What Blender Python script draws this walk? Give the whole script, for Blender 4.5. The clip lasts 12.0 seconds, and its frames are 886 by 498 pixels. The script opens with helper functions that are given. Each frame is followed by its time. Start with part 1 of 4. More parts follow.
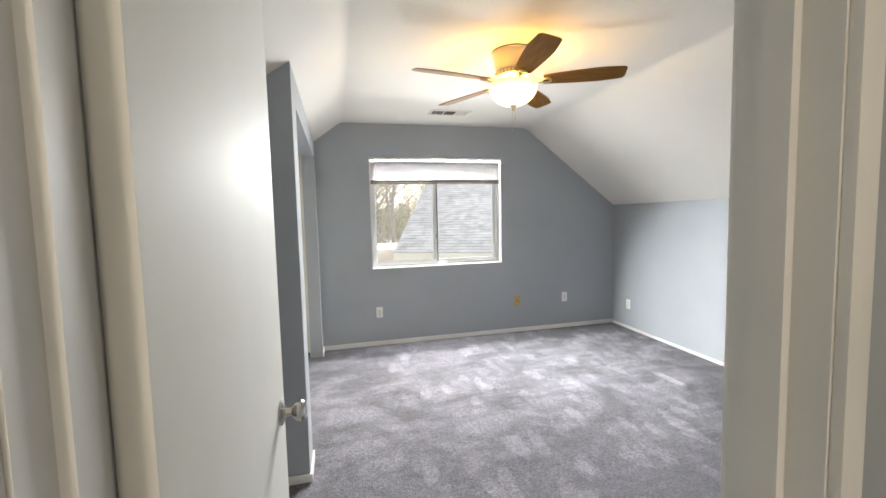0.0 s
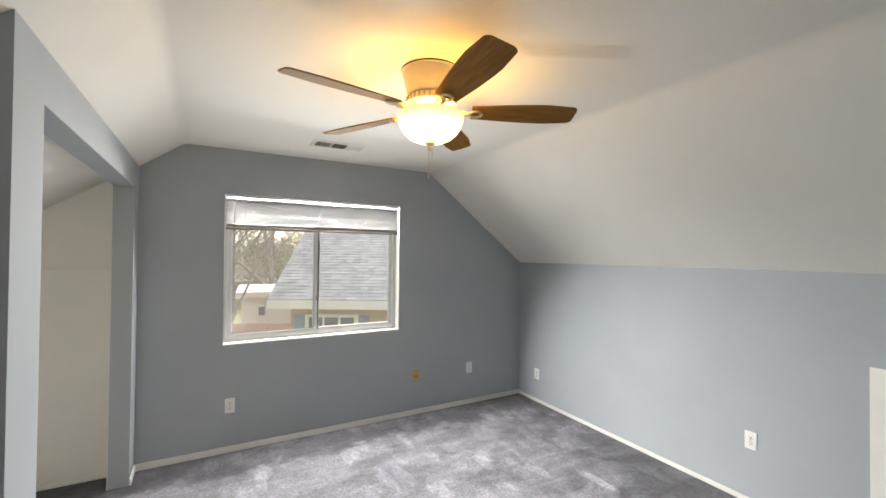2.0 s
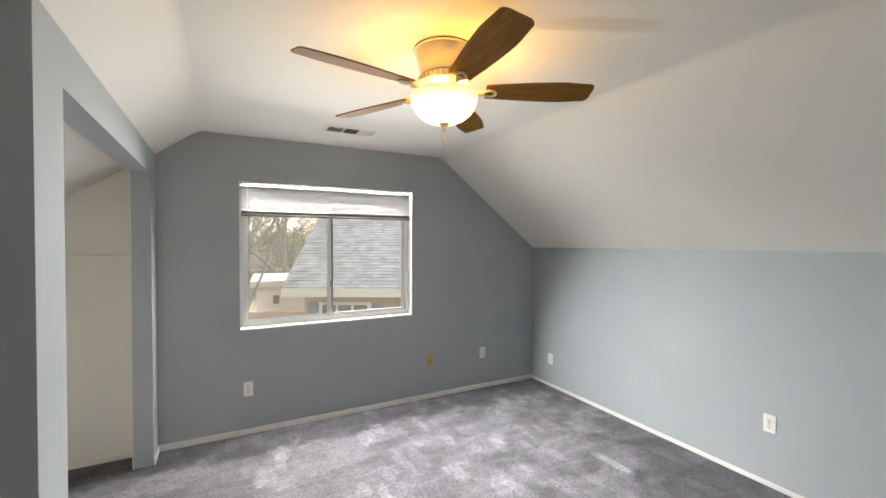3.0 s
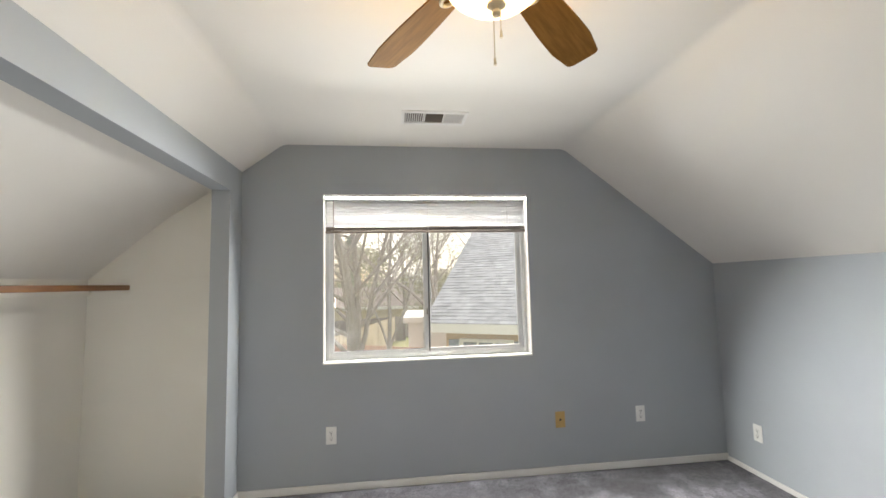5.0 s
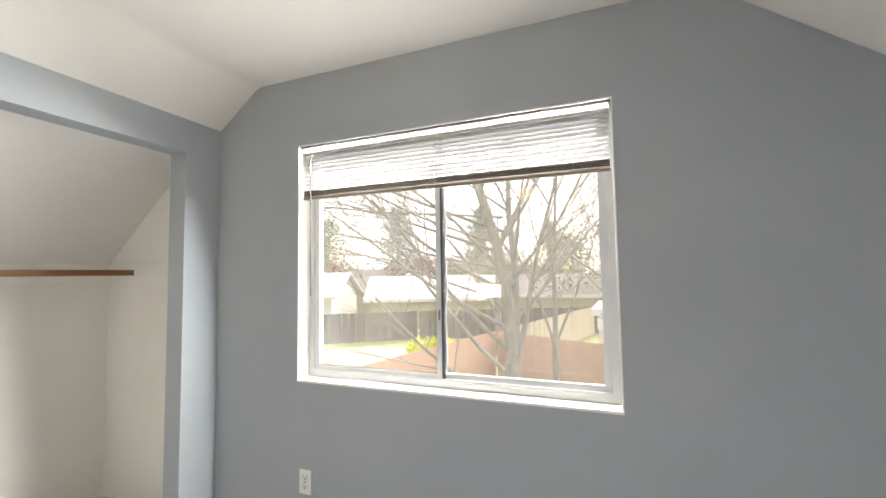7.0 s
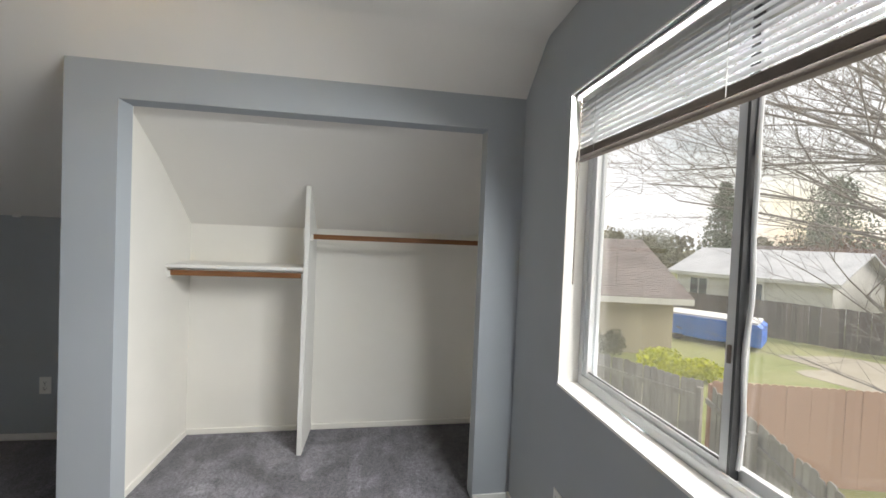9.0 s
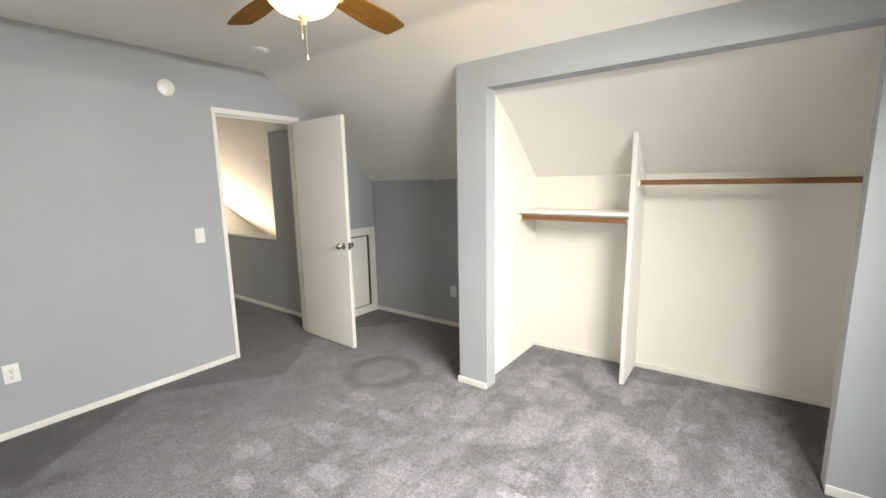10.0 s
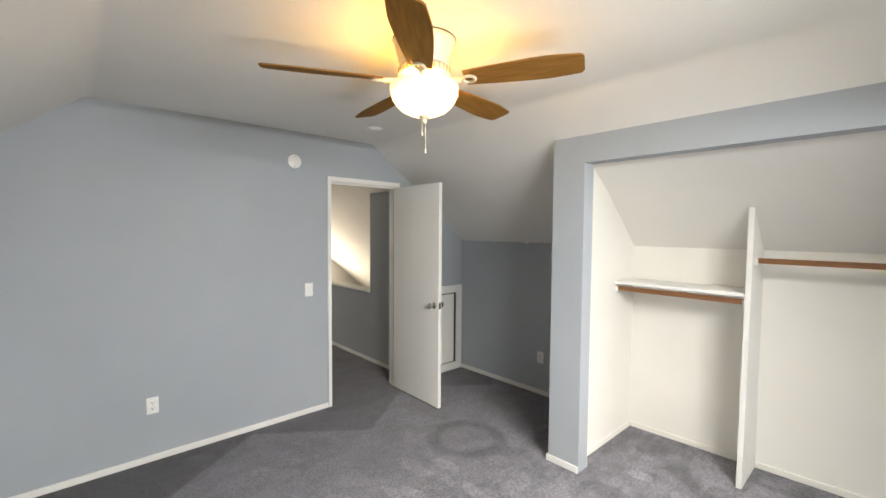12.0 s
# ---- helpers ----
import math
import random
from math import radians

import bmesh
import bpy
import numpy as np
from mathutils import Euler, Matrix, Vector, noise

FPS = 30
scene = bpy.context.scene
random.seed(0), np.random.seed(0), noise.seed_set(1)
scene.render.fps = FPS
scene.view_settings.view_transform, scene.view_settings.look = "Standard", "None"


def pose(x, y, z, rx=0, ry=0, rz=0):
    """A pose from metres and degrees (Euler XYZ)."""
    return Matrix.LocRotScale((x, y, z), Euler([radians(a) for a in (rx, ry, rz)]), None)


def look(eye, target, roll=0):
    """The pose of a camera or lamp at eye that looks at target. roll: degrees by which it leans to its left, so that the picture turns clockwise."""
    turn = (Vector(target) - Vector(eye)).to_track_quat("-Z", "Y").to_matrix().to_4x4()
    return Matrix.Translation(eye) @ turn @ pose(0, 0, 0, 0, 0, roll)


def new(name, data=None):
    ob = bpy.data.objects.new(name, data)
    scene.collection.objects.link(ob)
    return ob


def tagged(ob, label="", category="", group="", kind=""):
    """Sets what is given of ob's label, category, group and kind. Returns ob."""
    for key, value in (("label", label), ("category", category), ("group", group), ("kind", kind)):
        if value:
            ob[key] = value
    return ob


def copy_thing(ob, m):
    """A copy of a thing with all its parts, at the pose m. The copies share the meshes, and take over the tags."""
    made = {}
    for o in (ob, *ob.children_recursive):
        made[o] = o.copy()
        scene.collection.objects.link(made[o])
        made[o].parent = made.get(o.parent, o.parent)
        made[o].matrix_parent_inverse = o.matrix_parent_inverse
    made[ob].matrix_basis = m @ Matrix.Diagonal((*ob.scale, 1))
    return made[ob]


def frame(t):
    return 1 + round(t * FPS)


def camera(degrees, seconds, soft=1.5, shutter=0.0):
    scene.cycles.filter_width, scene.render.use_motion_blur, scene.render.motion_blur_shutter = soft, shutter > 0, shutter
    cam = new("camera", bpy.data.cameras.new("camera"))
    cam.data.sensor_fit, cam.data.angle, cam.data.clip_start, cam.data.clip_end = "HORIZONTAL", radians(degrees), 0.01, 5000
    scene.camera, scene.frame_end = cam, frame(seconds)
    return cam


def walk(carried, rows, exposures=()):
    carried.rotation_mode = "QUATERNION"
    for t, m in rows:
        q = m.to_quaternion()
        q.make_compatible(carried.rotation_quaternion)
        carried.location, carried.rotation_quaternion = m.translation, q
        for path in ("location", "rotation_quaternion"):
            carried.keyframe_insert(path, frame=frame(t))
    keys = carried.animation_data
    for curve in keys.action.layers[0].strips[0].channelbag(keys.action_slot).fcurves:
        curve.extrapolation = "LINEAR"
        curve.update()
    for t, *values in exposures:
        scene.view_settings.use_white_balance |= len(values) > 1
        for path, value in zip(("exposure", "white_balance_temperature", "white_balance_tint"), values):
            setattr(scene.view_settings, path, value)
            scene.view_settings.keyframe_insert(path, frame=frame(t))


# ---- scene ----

cam = camera(94.1, 12.0, soft=1.6)
PATH = [
    (0, (0.2, -4.489, 1.425), (0.691, -2.556, 1.274), -1.4),
    (0.5, (0.298, -4.136, 1.486), (0.958, -2.251, 1.384), -1.3),
    (1, (0.369, -3.834, 1.553), (1.283, -2.056, 1.548), -0.7),
    (1.5, (0.413, -3.703, 1.637), (1.354, -1.938, 1.688), -0.1),
    (2, (0.438, -3.673, 1.616), (1.429, -1.936, 1.643), 0.5),
    (2.5, (0.43, -3.662, 1.586), (1.416, -1.922, 1.58), 0.6),
    (3, (0.427, -3.657, 1.586), (1.372, -1.894, 1.557), 0.0),
    (3.5, (0.425, -3.614, 1.55), (1.256, -1.795, 1.505), -0.9),
    (3.7, (0.431, -3.581, 1.513), (1.18, -1.727, 1.474), -1.2),
    (5.3, (1.222, -2.81, 1.394), (1.329, -0.822, 1.578), -1.3),
    (5.5, (1.331, -2.702, 1.372), (1.338, -0.708, 1.531), -1.4),
    (6, (1.621, -2.425, 1.398), (1.411, -0.437, 1.468), -1.5),
    (6.2, (1.763, -2.260, 1.385), (1.527, -0.274, 1.429), -1.2),
    (6.5, (1.89, -2.006, 1.381), (1.567, -0.034, 1.465), -0.8),
    (6.7, (1.944, -1.874, 1.401), (1.464, 0.065, 1.504), -0.9),
    (8.3, (2.196, -0.961, 1.426), (0.469, 0.049, 1.41), 1.7),
    (8.5, (2.22, -0.91, 1.472), (0.381, -0.125, 1.412), 2.1),
    (9, (2.154, -0.744, 1.47), (0.177, -0.447, 1.419), 2.4),
    (9.3, (2.131, -0.698, 1.483), (0.134, -0.796, 1.443), 1.5),
    (9.5, (2.178, -0.662, 1.466), (0.238, -1.14, 1.379), 0.9),
    (10, (2.372, -0.58, 1.474), (0.79, -1.761, 1.154), -1.1),
    (10.3, (2.398, -0.595, 1.489), (0.980, -1.978, 1.220), -1.8),
    (10.5, (2.428, -0.617, 1.565), (1.021, -2.024, 1.363), -1.4),
    (11, (2.465, -0.612, 1.644), (1.111, -2.082, 1.57), -0.5),
    (11.5, (2.478, -0.617, 1.645), (1.111, -2.076, 1.581), 0.2),
    (12, (2.471, -0.623, 1.624), (1.125, -2.099, 1.531), 0.4),
]
EXPOSURES = [(0.0, 1.58, 7200, 13), (1.0, 1.28, 7400, 13), (3.7, 1.18, 7500, 13), (5.5, 1.50, 7500, 13), (6.7, 1.86, 7500, 13),
             (8.3, 0.52, 7050, 12), (9.3, 0.68, 7250, 13), (9.6, 0.88, 7450, 13), (10.0, 1.52, 7850, 14), (10.6, 1.42, 7800, 14), (12.0, 1.24, 7500, 14)]
walk(cam, [(t, look(e, g, r)) for t, e, g, r in PATH], EXPOSURES)

# ---- world and lights ----
world = bpy.data.worlds.new("overcast")
scene.world = world
world.use_nodes = True
wn, wl = world.node_tree.nodes, world.node_tree.links
sky = wn.new("ShaderNodeTexSky")
sky.sky_type, sky.sun_disc = "NISHITA", False
sky.sun_elevation, sky.sun_rotation = radians(40), radians(-20)
sky.air_density, sky.dust_density = 1.2, 2.0
coords = wn.new("ShaderNodeTexCoord")
cloud = wn.new("ShaderNodeTexNoise")
cloud.inputs["Scale"].default_value, cloud.inputs["Detail"].default_value = 3.2, 6
wl.new(coords.outputs["Generated"], cloud.inputs["Vector"])
ramp = wn.new("ShaderNodeValToRGB")
ramp.color_ramp.elements[0].position, ramp.color_ramp.elements[1].position = 0.40, 0.60
wl.new(cloud.outputs["Fac"], ramp.inputs["Fac"])
blend = wn.new("ShaderNodeMix")
blend.data_type = "RGBA"
blend.inputs[7].default_value = (11.9, 12.7, 13.9, 1)
wl.new(ramp.outputs["Color"], blend.inputs[0])
wl.new(sky.outputs["Color"], blend.inputs[6])
back = wn["Background"]
back.inputs["Strength"].default_value = 0.072
wl.new(blend.outputs[2], back.inputs["Color"])

sun = new("sun", bpy.data.lights.new("sun", "SUN"))
sun.data.energy, sun.data.angle, sun.data.color = 3.6, radians(60), (0.99, 0.985, 0.97)
sun.matrix_world = look((4, 9, 9), (0, 0, 0))

# lamps added in the window's opening for the sky's light: along its head, behind the blind, along its sill to lift the
# ceiling and along its west jamb to lift the east wall (the roof next door shuts out the eastern sky)
for eye, aim, long_side, tall_side, watts, cone in (((1.3, 0.0165, 2.066), (1.3, -4.0, -1.7), 1.46, 0.008, 50, 135),
                                                    ((1.3, 0.078, 1.93), (1.3, -4.0, 0.4), 1.38, 0.20, 1.3, 170),
                                                    ((1.3, -0.0055, 0.890), (0.7, -2.0, 2.3), 1.46, 0.006, 7.5, 120),
                                                    ((0.558, 0.004, 1.30), (3.55, -2.0, -0.25), 0.008, 0.80, 15, 66)):
    window_light = new("window_daylight", bpy.data.lights.new("window_daylight", "AREA"))
    window_light.data.shape, window_light.data.size, window_light.data.size_y = "RECTANGLE", long_side, tall_side
    window_light.data.energy, window_light.data.color, window_light.data.spread = watts, (0.84, 0.93, 1.0), radians(cone)
    window_light.matrix_world = look(eye, aim)

# three bulbs in the fan's bowl
for k in range(3):
    fan_light = new("fan_bulb", bpy.data.lights.new("fan_bulb", "POINT"))
    fan_light.data.energy, fan_light.data.color, fan_light.data.shadow_soft_size = 2.5, (1.0, 0.61, 0.12), 0.03
    fan_light.location = (1.305 + 0.085 * math.cos(0.5 + k * 2.094), -2.03 + 0.085 * math.sin(0.5 + k * 2.094), 2.250)

# two fill lamps added out of view at the end of the hall and of the stairwell
for eye, aim, wide, watts in (((-0.82, -8.37, 0.68), (-0.85, -4.4, 1.3), 0.6, 22), ((0.84, -8.37, 1.45), (-0.6, -5.6, 1.7), 0.5, 8)):
    hall_light = new("hall_fill", bpy.data.lights.new("hall_fill", "AREA"))
    hall_light.data.shape, hall_light.data.size, hall_light.data.size_y = "RECTANGLE", wide, 0.9
    hall_light.data.energy, hall_light.data.color = watts, (1.0, 0.93, 0.80)
    hall_light.matrix_world = look(eye, aim)


# ---- materials ----
def surf(name, c1, c2=None, rough=0.6, metal=0.0, scale=3.0, fine=60.0, bump=0.1, fine_mix=0.3, spec=0.5, sheen=0.0, stretch=(1, 1, 1),
         distance=0.002, per_object=0.0, per_island=0.0, detail=5.0):
    """A surface whose colour wanders from c1 to c2 at two scales, with a fine relief."""
    m = bpy.data.materials.new(name)
    m.use_nodes = True
    n, k = m.node_tree.nodes, m.node_tree.links
    p = n["Principled BSDF"]
    c2 = c2 or tuple(v * 0.88 for v in c1)
    tc, mp = n.new("ShaderNodeTexCoord"), n.new("ShaderNodeMapping")
    mp.inputs["Scale"].default_value = stretch
    k.new(tc.outputs["Object"], mp.inputs["Vector"])
    a, b = n.new("ShaderNodeTexNoise"), n.new("ShaderNodeTexNoise")
    a.inputs["Scale"].default_value, a.inputs["Detail"].default_value = scale, detail
    b.inputs["Scale"].default_value, b.inputs["Detail"].default_value = fine, 3
    for t in (a, b):
        k.new(mp.outputs["Vector"], t.inputs["Vector"])
    r = n.new("ShaderNodeValToRGB")
    r.color_ramp.elements[0].position, r.color_ramp.elements[1].position = 0.36, 0.64
    k.new(a.outputs["Fac"], r.inputs["Fac"])
    mx = n.new("ShaderNodeMix")
    mx.inputs[0].default_value = fine_mix
    k.new(r.outputs["Color"], mx.inputs[2])
    k.new(b.outputs["Fac"], mx.inputs[3])
    col = n.new("ShaderNodeMix")
    col.data_type = "RGBA"
    col.inputs[6].default_value, col.inputs[7].default_value = (*c1, 1), (*c2, 1)
    k.new(mx.outputs[0], col.inputs[0])
    out = col.outputs[2]
    if per_object or per_island:
        src = n.new("ShaderNodeObjectInfo") if per_object else n.new("ShaderNodeNewGeometry")
        mr = n.new("ShaderNodeMapRange")
        w = per_object or per_island
        mr.inputs["To Min"].default_value, mr.inputs["To Max"].default_value = 1 - w, 1 + w
        k.new(src.outputs["Random" if per_object else "Random Per Island"], mr.inputs["Value"])
        hs = n.new("ShaderNodeHueSaturation")
        k.new(mr.outputs[0], hs.inputs["Value"])
        k.new(out, hs.inputs["Color"])
        out = hs.outputs[0]
    k.new(out, p.inputs["Base Color"])
    p.inputs["Roughness"].default_value, p.inputs["Metallic"].default_value = rough, metal
    p.inputs["Specular IOR Level"].default_value = spec
    if sheen:
        p.inputs["Sheen Weight"].default_value, p.inputs["Sheen Roughness"].default_value = sheen, 0.5
    if bump:
        bp = n.new("ShaderNodeBump")
        bp.inputs["Strength"].default_value, bp.inputs["Distance"].default_value = bump, distance
        k.new(b.outputs["Fac"], bp.inputs["Height"])
        k.new(bp.outputs["Normal"], p.inputs["Normal"])
    return m


WALL = surf("blue_grey_wall_paint", (0.377, 0.406, 0.432), (0.343, 0.370, 0.396), 0.85, spec=0.25, scale=1.3, fine=140, bump=0.25, fine_mix=0.2, distance=0.001)
CEIL = surf("white_ceiling_paint", (0.76, 0.736, 0.695), (0.71, 0.687, 0.65), 0.8, scale=1.1, fine=120, bump=0.3, fine_mix=0.2, distance=0.001)
CREAM = surf("cream_closet_paint", (0.80, 0.778, 0.725), (0.75, 0.73, 0.675), 0.7, scale=1.6, fine=130, bump=0.25, fine_mix=0.2, distance=0.001)
TRIM = surf("white_trim_paint", (0.78, 0.77, 0.74), (0.70, 0.69, 0.66), 0.5, scale=2.5, fine=40, bump=0.06, fine_mix=0.15)
DOORW = surf("white_door_paint", (0.76, 0.75, 0.71), (0.72, 0.71, 0.67), 0.6, scale=1.2, fine=18, bump=0.05, spec=0.18, fine_mix=0.15, stretch=(3, 3, 0.4))
SHELFW = surf("white_shelf_paint", (0.80, 0.79, 0.76), (0.77, 0.76, 0.73), 0.6, scale=3, bump=0.0)
VINYL = surf("white_window_vinyl", (0.62, 0.64, 0.66), (0.55, 0.575, 0.595), 0.35, scale=4, fine=30, bump=0.03)
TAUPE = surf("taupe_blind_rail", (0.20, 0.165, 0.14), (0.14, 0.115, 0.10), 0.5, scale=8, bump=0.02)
DARKSEAL = surf("dark_window_seal", (0.05, 0.055, 0.06), (0.03, 0.03, 0.035), 0.5)
BLIND = surf("white_blind_slat", (0.56, 0.56, 0.55), (0.50, 0.50, 0.49), 0.4, scale=5, bump=0.02)
SLAT = surf("translucent_blind_slat", (0.60, 0.60, 0.61), (0.55, 0.55, 0.56), 0.4, scale=5, bump=0.02)
through_light, both = SLAT.node_tree.nodes.new("ShaderNodeBsdfTranslucent"), SLAT.node_tree.nodes.new("ShaderNodeMixShader")
through_light.inputs["Color"].default_value, both.inputs[0].default_value = (0.8, 0.8, 0.82, 1), 0.06
SLAT.node_tree.links.new(SLAT.node_tree.nodes["Principled BSDF"].outputs[0], both.inputs[1])
SLAT.node_tree.links.new(through_light.outputs[0], both.inputs[2])
SLAT.node_tree.links.new(both.outputs[0], SLAT.node_tree.nodes["Material Output"].inputs["Surface"])
PLASTIC = surf("white_plate_plastic", (0.80, 0.80, 0.77), (0.76, 0.76, 0.73), 0.3, scale=20, bump=0.02)
SLOT = surf("dark_slot", (0.03, 0.03, 0.03), (0.02, 0.02, 0.02), 0.5)
TAN = surf("tan_jack_plastic", (0.50, 0.33, 0.12), (0.45, 0.29, 0.10), 0.4, scale=20, bump=0.02)
NICKEL = surf("brushed_nickel", (0.55, 0.53, 0.50), (0.45, 0.43, 0.40), 0.22, 1.0, scale=30, fine=300, bump=0.03)
ROD = surf("dark_stained_rod_wood", (0.25, 0.105, 0.034), (0.15, 0.058, 0.02), 0.5, scale=4, fine=60, stretch=(14, 1, 14), bump=0.1)
BLADE = surf("walnut_blade_wood", (0.30, 0.142, 0.034), (0.17, 0.076, 0.018), 0.75, spec=0.06, scale=5, fine=22, stretch=(1.2, 14, 14), bump=0.05, fine_mix=0.5)
FANCREAM = surf("cream_fan_metal", (0.66, 0.58, 0.42), (0.60, 0.52, 0.37), 0.35, scale=6, fine=80, bump=0.03)
SLOTCREAM = surf("shaded_fan_slot", (0.40, 0.33, 0.21), (0.34, 0.28, 0.17), 0.6)
VENTW = surf("white_vent_metal", (0.78, 0.77, 0.75), (0.72, 0.71, 0.69), 0.4, scale=10, bump=0.02)
DUCT = surf("dark_duct", (0.07, 0.05, 0.035), (0.04, 0.03, 0.02), 0.8)


SCUFFS = [(-0.275, -1.69, 0.05, 0.08, 0.4, 1.5), (-0.22, -1.46, 0.055, 0.035, 0.3, 1.35), (-0.36, -1.13, 0.07, 0.04, 0.0, 1.4), (-0.30, -0.85, 0.34, 0.04, 0.05, 1.32),
          (2.32, -3.44, 0.16, 0.08, 0.3, 1.3), (2.08, -3.02, 0.12, 0.06, -0.4, 1.25)]


def carpet():
    """Cut pile: brushed nap in lighter and darker patches, footprints and vacuum strokes, and a grain of tufts in rows."""
    m = bpy.data.materials.new("grey_violet_carpet")
    m.use_nodes = True
    n, k = m.node_tree.nodes, m.node_tree.links
    p = n["Principled BSDF"]
    tc = n.new("ShaderNodeTexCoord")

    def noise_tex(scale, detail, distortion=0.0, stretch=(1, 1, 1), turn=0.0):
        mp = n.new("ShaderNodeMapping")
        mp.inputs["Scale"].default_value, mp.inputs["Rotation"].default_value = stretch, (0, 0, turn)
        k.new(tc.outputs["Object"], mp.inputs["Vector"])
        t = n.new("ShaderNodeTexNoise")
        t.inputs["Scale"].default_value, t.inputs["Detail"].default_value, t.inputs["Distortion"].default_value = scale, detail, distortion
        k.new(mp.outputs["Vector"], t.inputs["Vector"])
        return t.outputs["Fac"]

    def stepped(value, a, b, lo, hi):
        r = n.new("ShaderNodeMapRange")
        r.interpolation_type = "SMOOTHSTEP"
        for key, v in (("From Min", a), ("From Max", b), ("To Min", lo), ("To Max", hi)):
            r.inputs[key].default_value = v
        k.new(value, r.inputs["Value"])
        return r.outputs[0]

    def times(a, b):
        t = n.new("ShaderNodeMath")
        t.operation = "MULTIPLY"
        k.new(a, t.inputs[0])
        k.new(b, t.inputs[1])
        return t.outputs[0]

    patches = stepped(noise_tex(2.1, 6, 1.1), 0.41, 0.58, 0.76, 1.16)
    strokes = stepped(noise_tex(2.6, 4, 0.6, (1, 3.2, 1), 0.55), 0.44, 0.54, 0.86, 1.07)
    place = n.new("ShaderNodeSeparateXYZ")
    k.new(tc.outputs["Object"], place.inputs[0])
    brushed = stepped(place.outputs[1], -3.0, -1.6, 0.35, 1.0)
    calmed = []
    for raw in (patches, strokes):
        calm = n.new("ShaderNodeMix")
        calm.inputs[2].default_value = 0.94
        k.new(brushed, calm.inputs[0])
        k.new(raw, calm.inputs[3])
        calmed.append(calm.outputs[0])
    patches, strokes = calmed
    prints = stepped(noise_tex(5.2, 2, 0.4, (1.7, 1, 1), -0.5), 0.55, 0.61, 0.98, 1.06)
    walked = times(times(stepped(place.outputs[1], -3.2, -2.6, 0.0, 1.0), stepped(place.outputs[0], 0.2, 0.6, 0.0, 1.0)), stepped(noise_tex(0.9, 2), 0.38, 0.56, 0.25, 1.0))

    def treads(scale, turn, stretch, lo, hi, peak, some):
        """Oval footprints of brushed nap, one to a cell."""
        mp = n.new("ShaderNodeMapping")
        mp.inputs["Scale"].default_value, mp.inputs["Rotation"].default_value = stretch, (0, 0, turn)
        k.new(tc.outputs["Object"], mp.inputs["Vector"])
        v = n.new("ShaderNodeTexVoronoi")
        v.voronoi_dimensions = "2D"
        v.inputs["Scale"].default_value = scale
        ruffle = n.new("ShaderNodeTexNoise")
        ruffle.inputs["Scale"].default_value, ruffle.inputs["Detail"].default_value = 3.5, 3
        k.new(mp.outputs["Vector"], ruffle.inputs["Vector"])
        push = n.new("ShaderNodeVectorMath")
        push.operation = "MULTIPLY_ADD"
        push.inputs[1].default_value = (0.35, 0.35, 0)
        k.new(ruffle.outputs["Color"], push.inputs[0])
        k.new(mp.outputs["Vector"], push.inputs[2])
        k.new(push.outputs[0], v.inputs["Vector"])
        pick = n.new("ShaderNodeSeparateColor")
        k.new(v.outputs["Color"], pick.inputs[0])
        chosen = times(walked, times(stepped(v.outputs["Distance"], lo, hi, 1.0, 0.0), stepped(pick.outputs[0], some, some + 0.3, 0.0, 1.0)))
        return stepped(chosen, 0.0, 1.0, 1.0, peak)

    feet = times(treads(3.1, 0.25, (2.1, 0.8, 1), 0.28, 0.33, 1.34, 0.30), treads(2.7, -0.7, (2.0, 0.85, 1), 0.27, 0.31, 1.28, 0.45))
    scuffs = stepped(noise_tex(17, 5, 0.5), 0.35, 0.65, 0.94, 1.06)
    grain = stepped(noise_tex(150, 3), 0.3, 0.7, 0.68, 1.32)
    tufts = n.new("ShaderNodeTexWave")
    tufts.bands_direction = "Y"
    tufts.inputs["Scale"].default_value, tufts.inputs["Distortion"].default_value, tufts.inputs["Detail"].default_value = 30, 3.0, 3
    tufts.inputs["Detail Scale"].default_value = 6
    k.new(tc.outputs["Object"], tufts.inputs["Vector"])
    rows = stepped(tufts.outputs["Fac"], 0.0, 1.0, 0.9, 1.08)
    tuft = stepped(noise_tex(58, 4), 0.3, 0.7, 0.80, 1.20)
    value = times(times(times(times(times(times(patches, strokes), times(prints, feet)), scuffs), grain), rows), tuft)

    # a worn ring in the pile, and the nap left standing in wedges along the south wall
    def math_node(op, a, b, c=None):
        t = n.new("ShaderNodeMath")
        t.operation = op
        for i, v in enumerate((a, b, c)):
            if v is None:
                continue
            if isinstance(v, (int, float)):
                t.inputs[i].default_value = v
            else:
                k.new(v, t.inputs[i])
        return t.outputs[0]

    xyz = n.new("ShaderNodeSeparateXYZ")
    k.new(tc.outputs["Object"], xyz.inputs[0])
    wobble = math_node("MULTIPLY_ADD", noise_tex(6, 3), 0.16, -0.08)
    dx, dy = math_node("SUBTRACT", xyz.outputs[0], 0.20), math_node("SUBTRACT", xyz.outputs[1], -2.82)
    far = math_node("SQRT", math_node("ADD", math_node("MULTIPLY", dx, dx), math_node("MULTIPLY", dy, dy)), 0)
    off = math_node("ABSOLUTE", math_node("SUBTRACT", math_node("ADD", far, wobble), 0.25), 0)
    ring_mark = stepped(off, 0.02, 0.09, 0.70, 1.0)
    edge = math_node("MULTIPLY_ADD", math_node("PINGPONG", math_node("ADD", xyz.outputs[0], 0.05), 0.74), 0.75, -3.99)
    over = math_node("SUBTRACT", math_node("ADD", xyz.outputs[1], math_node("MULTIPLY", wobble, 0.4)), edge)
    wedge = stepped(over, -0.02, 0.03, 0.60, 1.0)
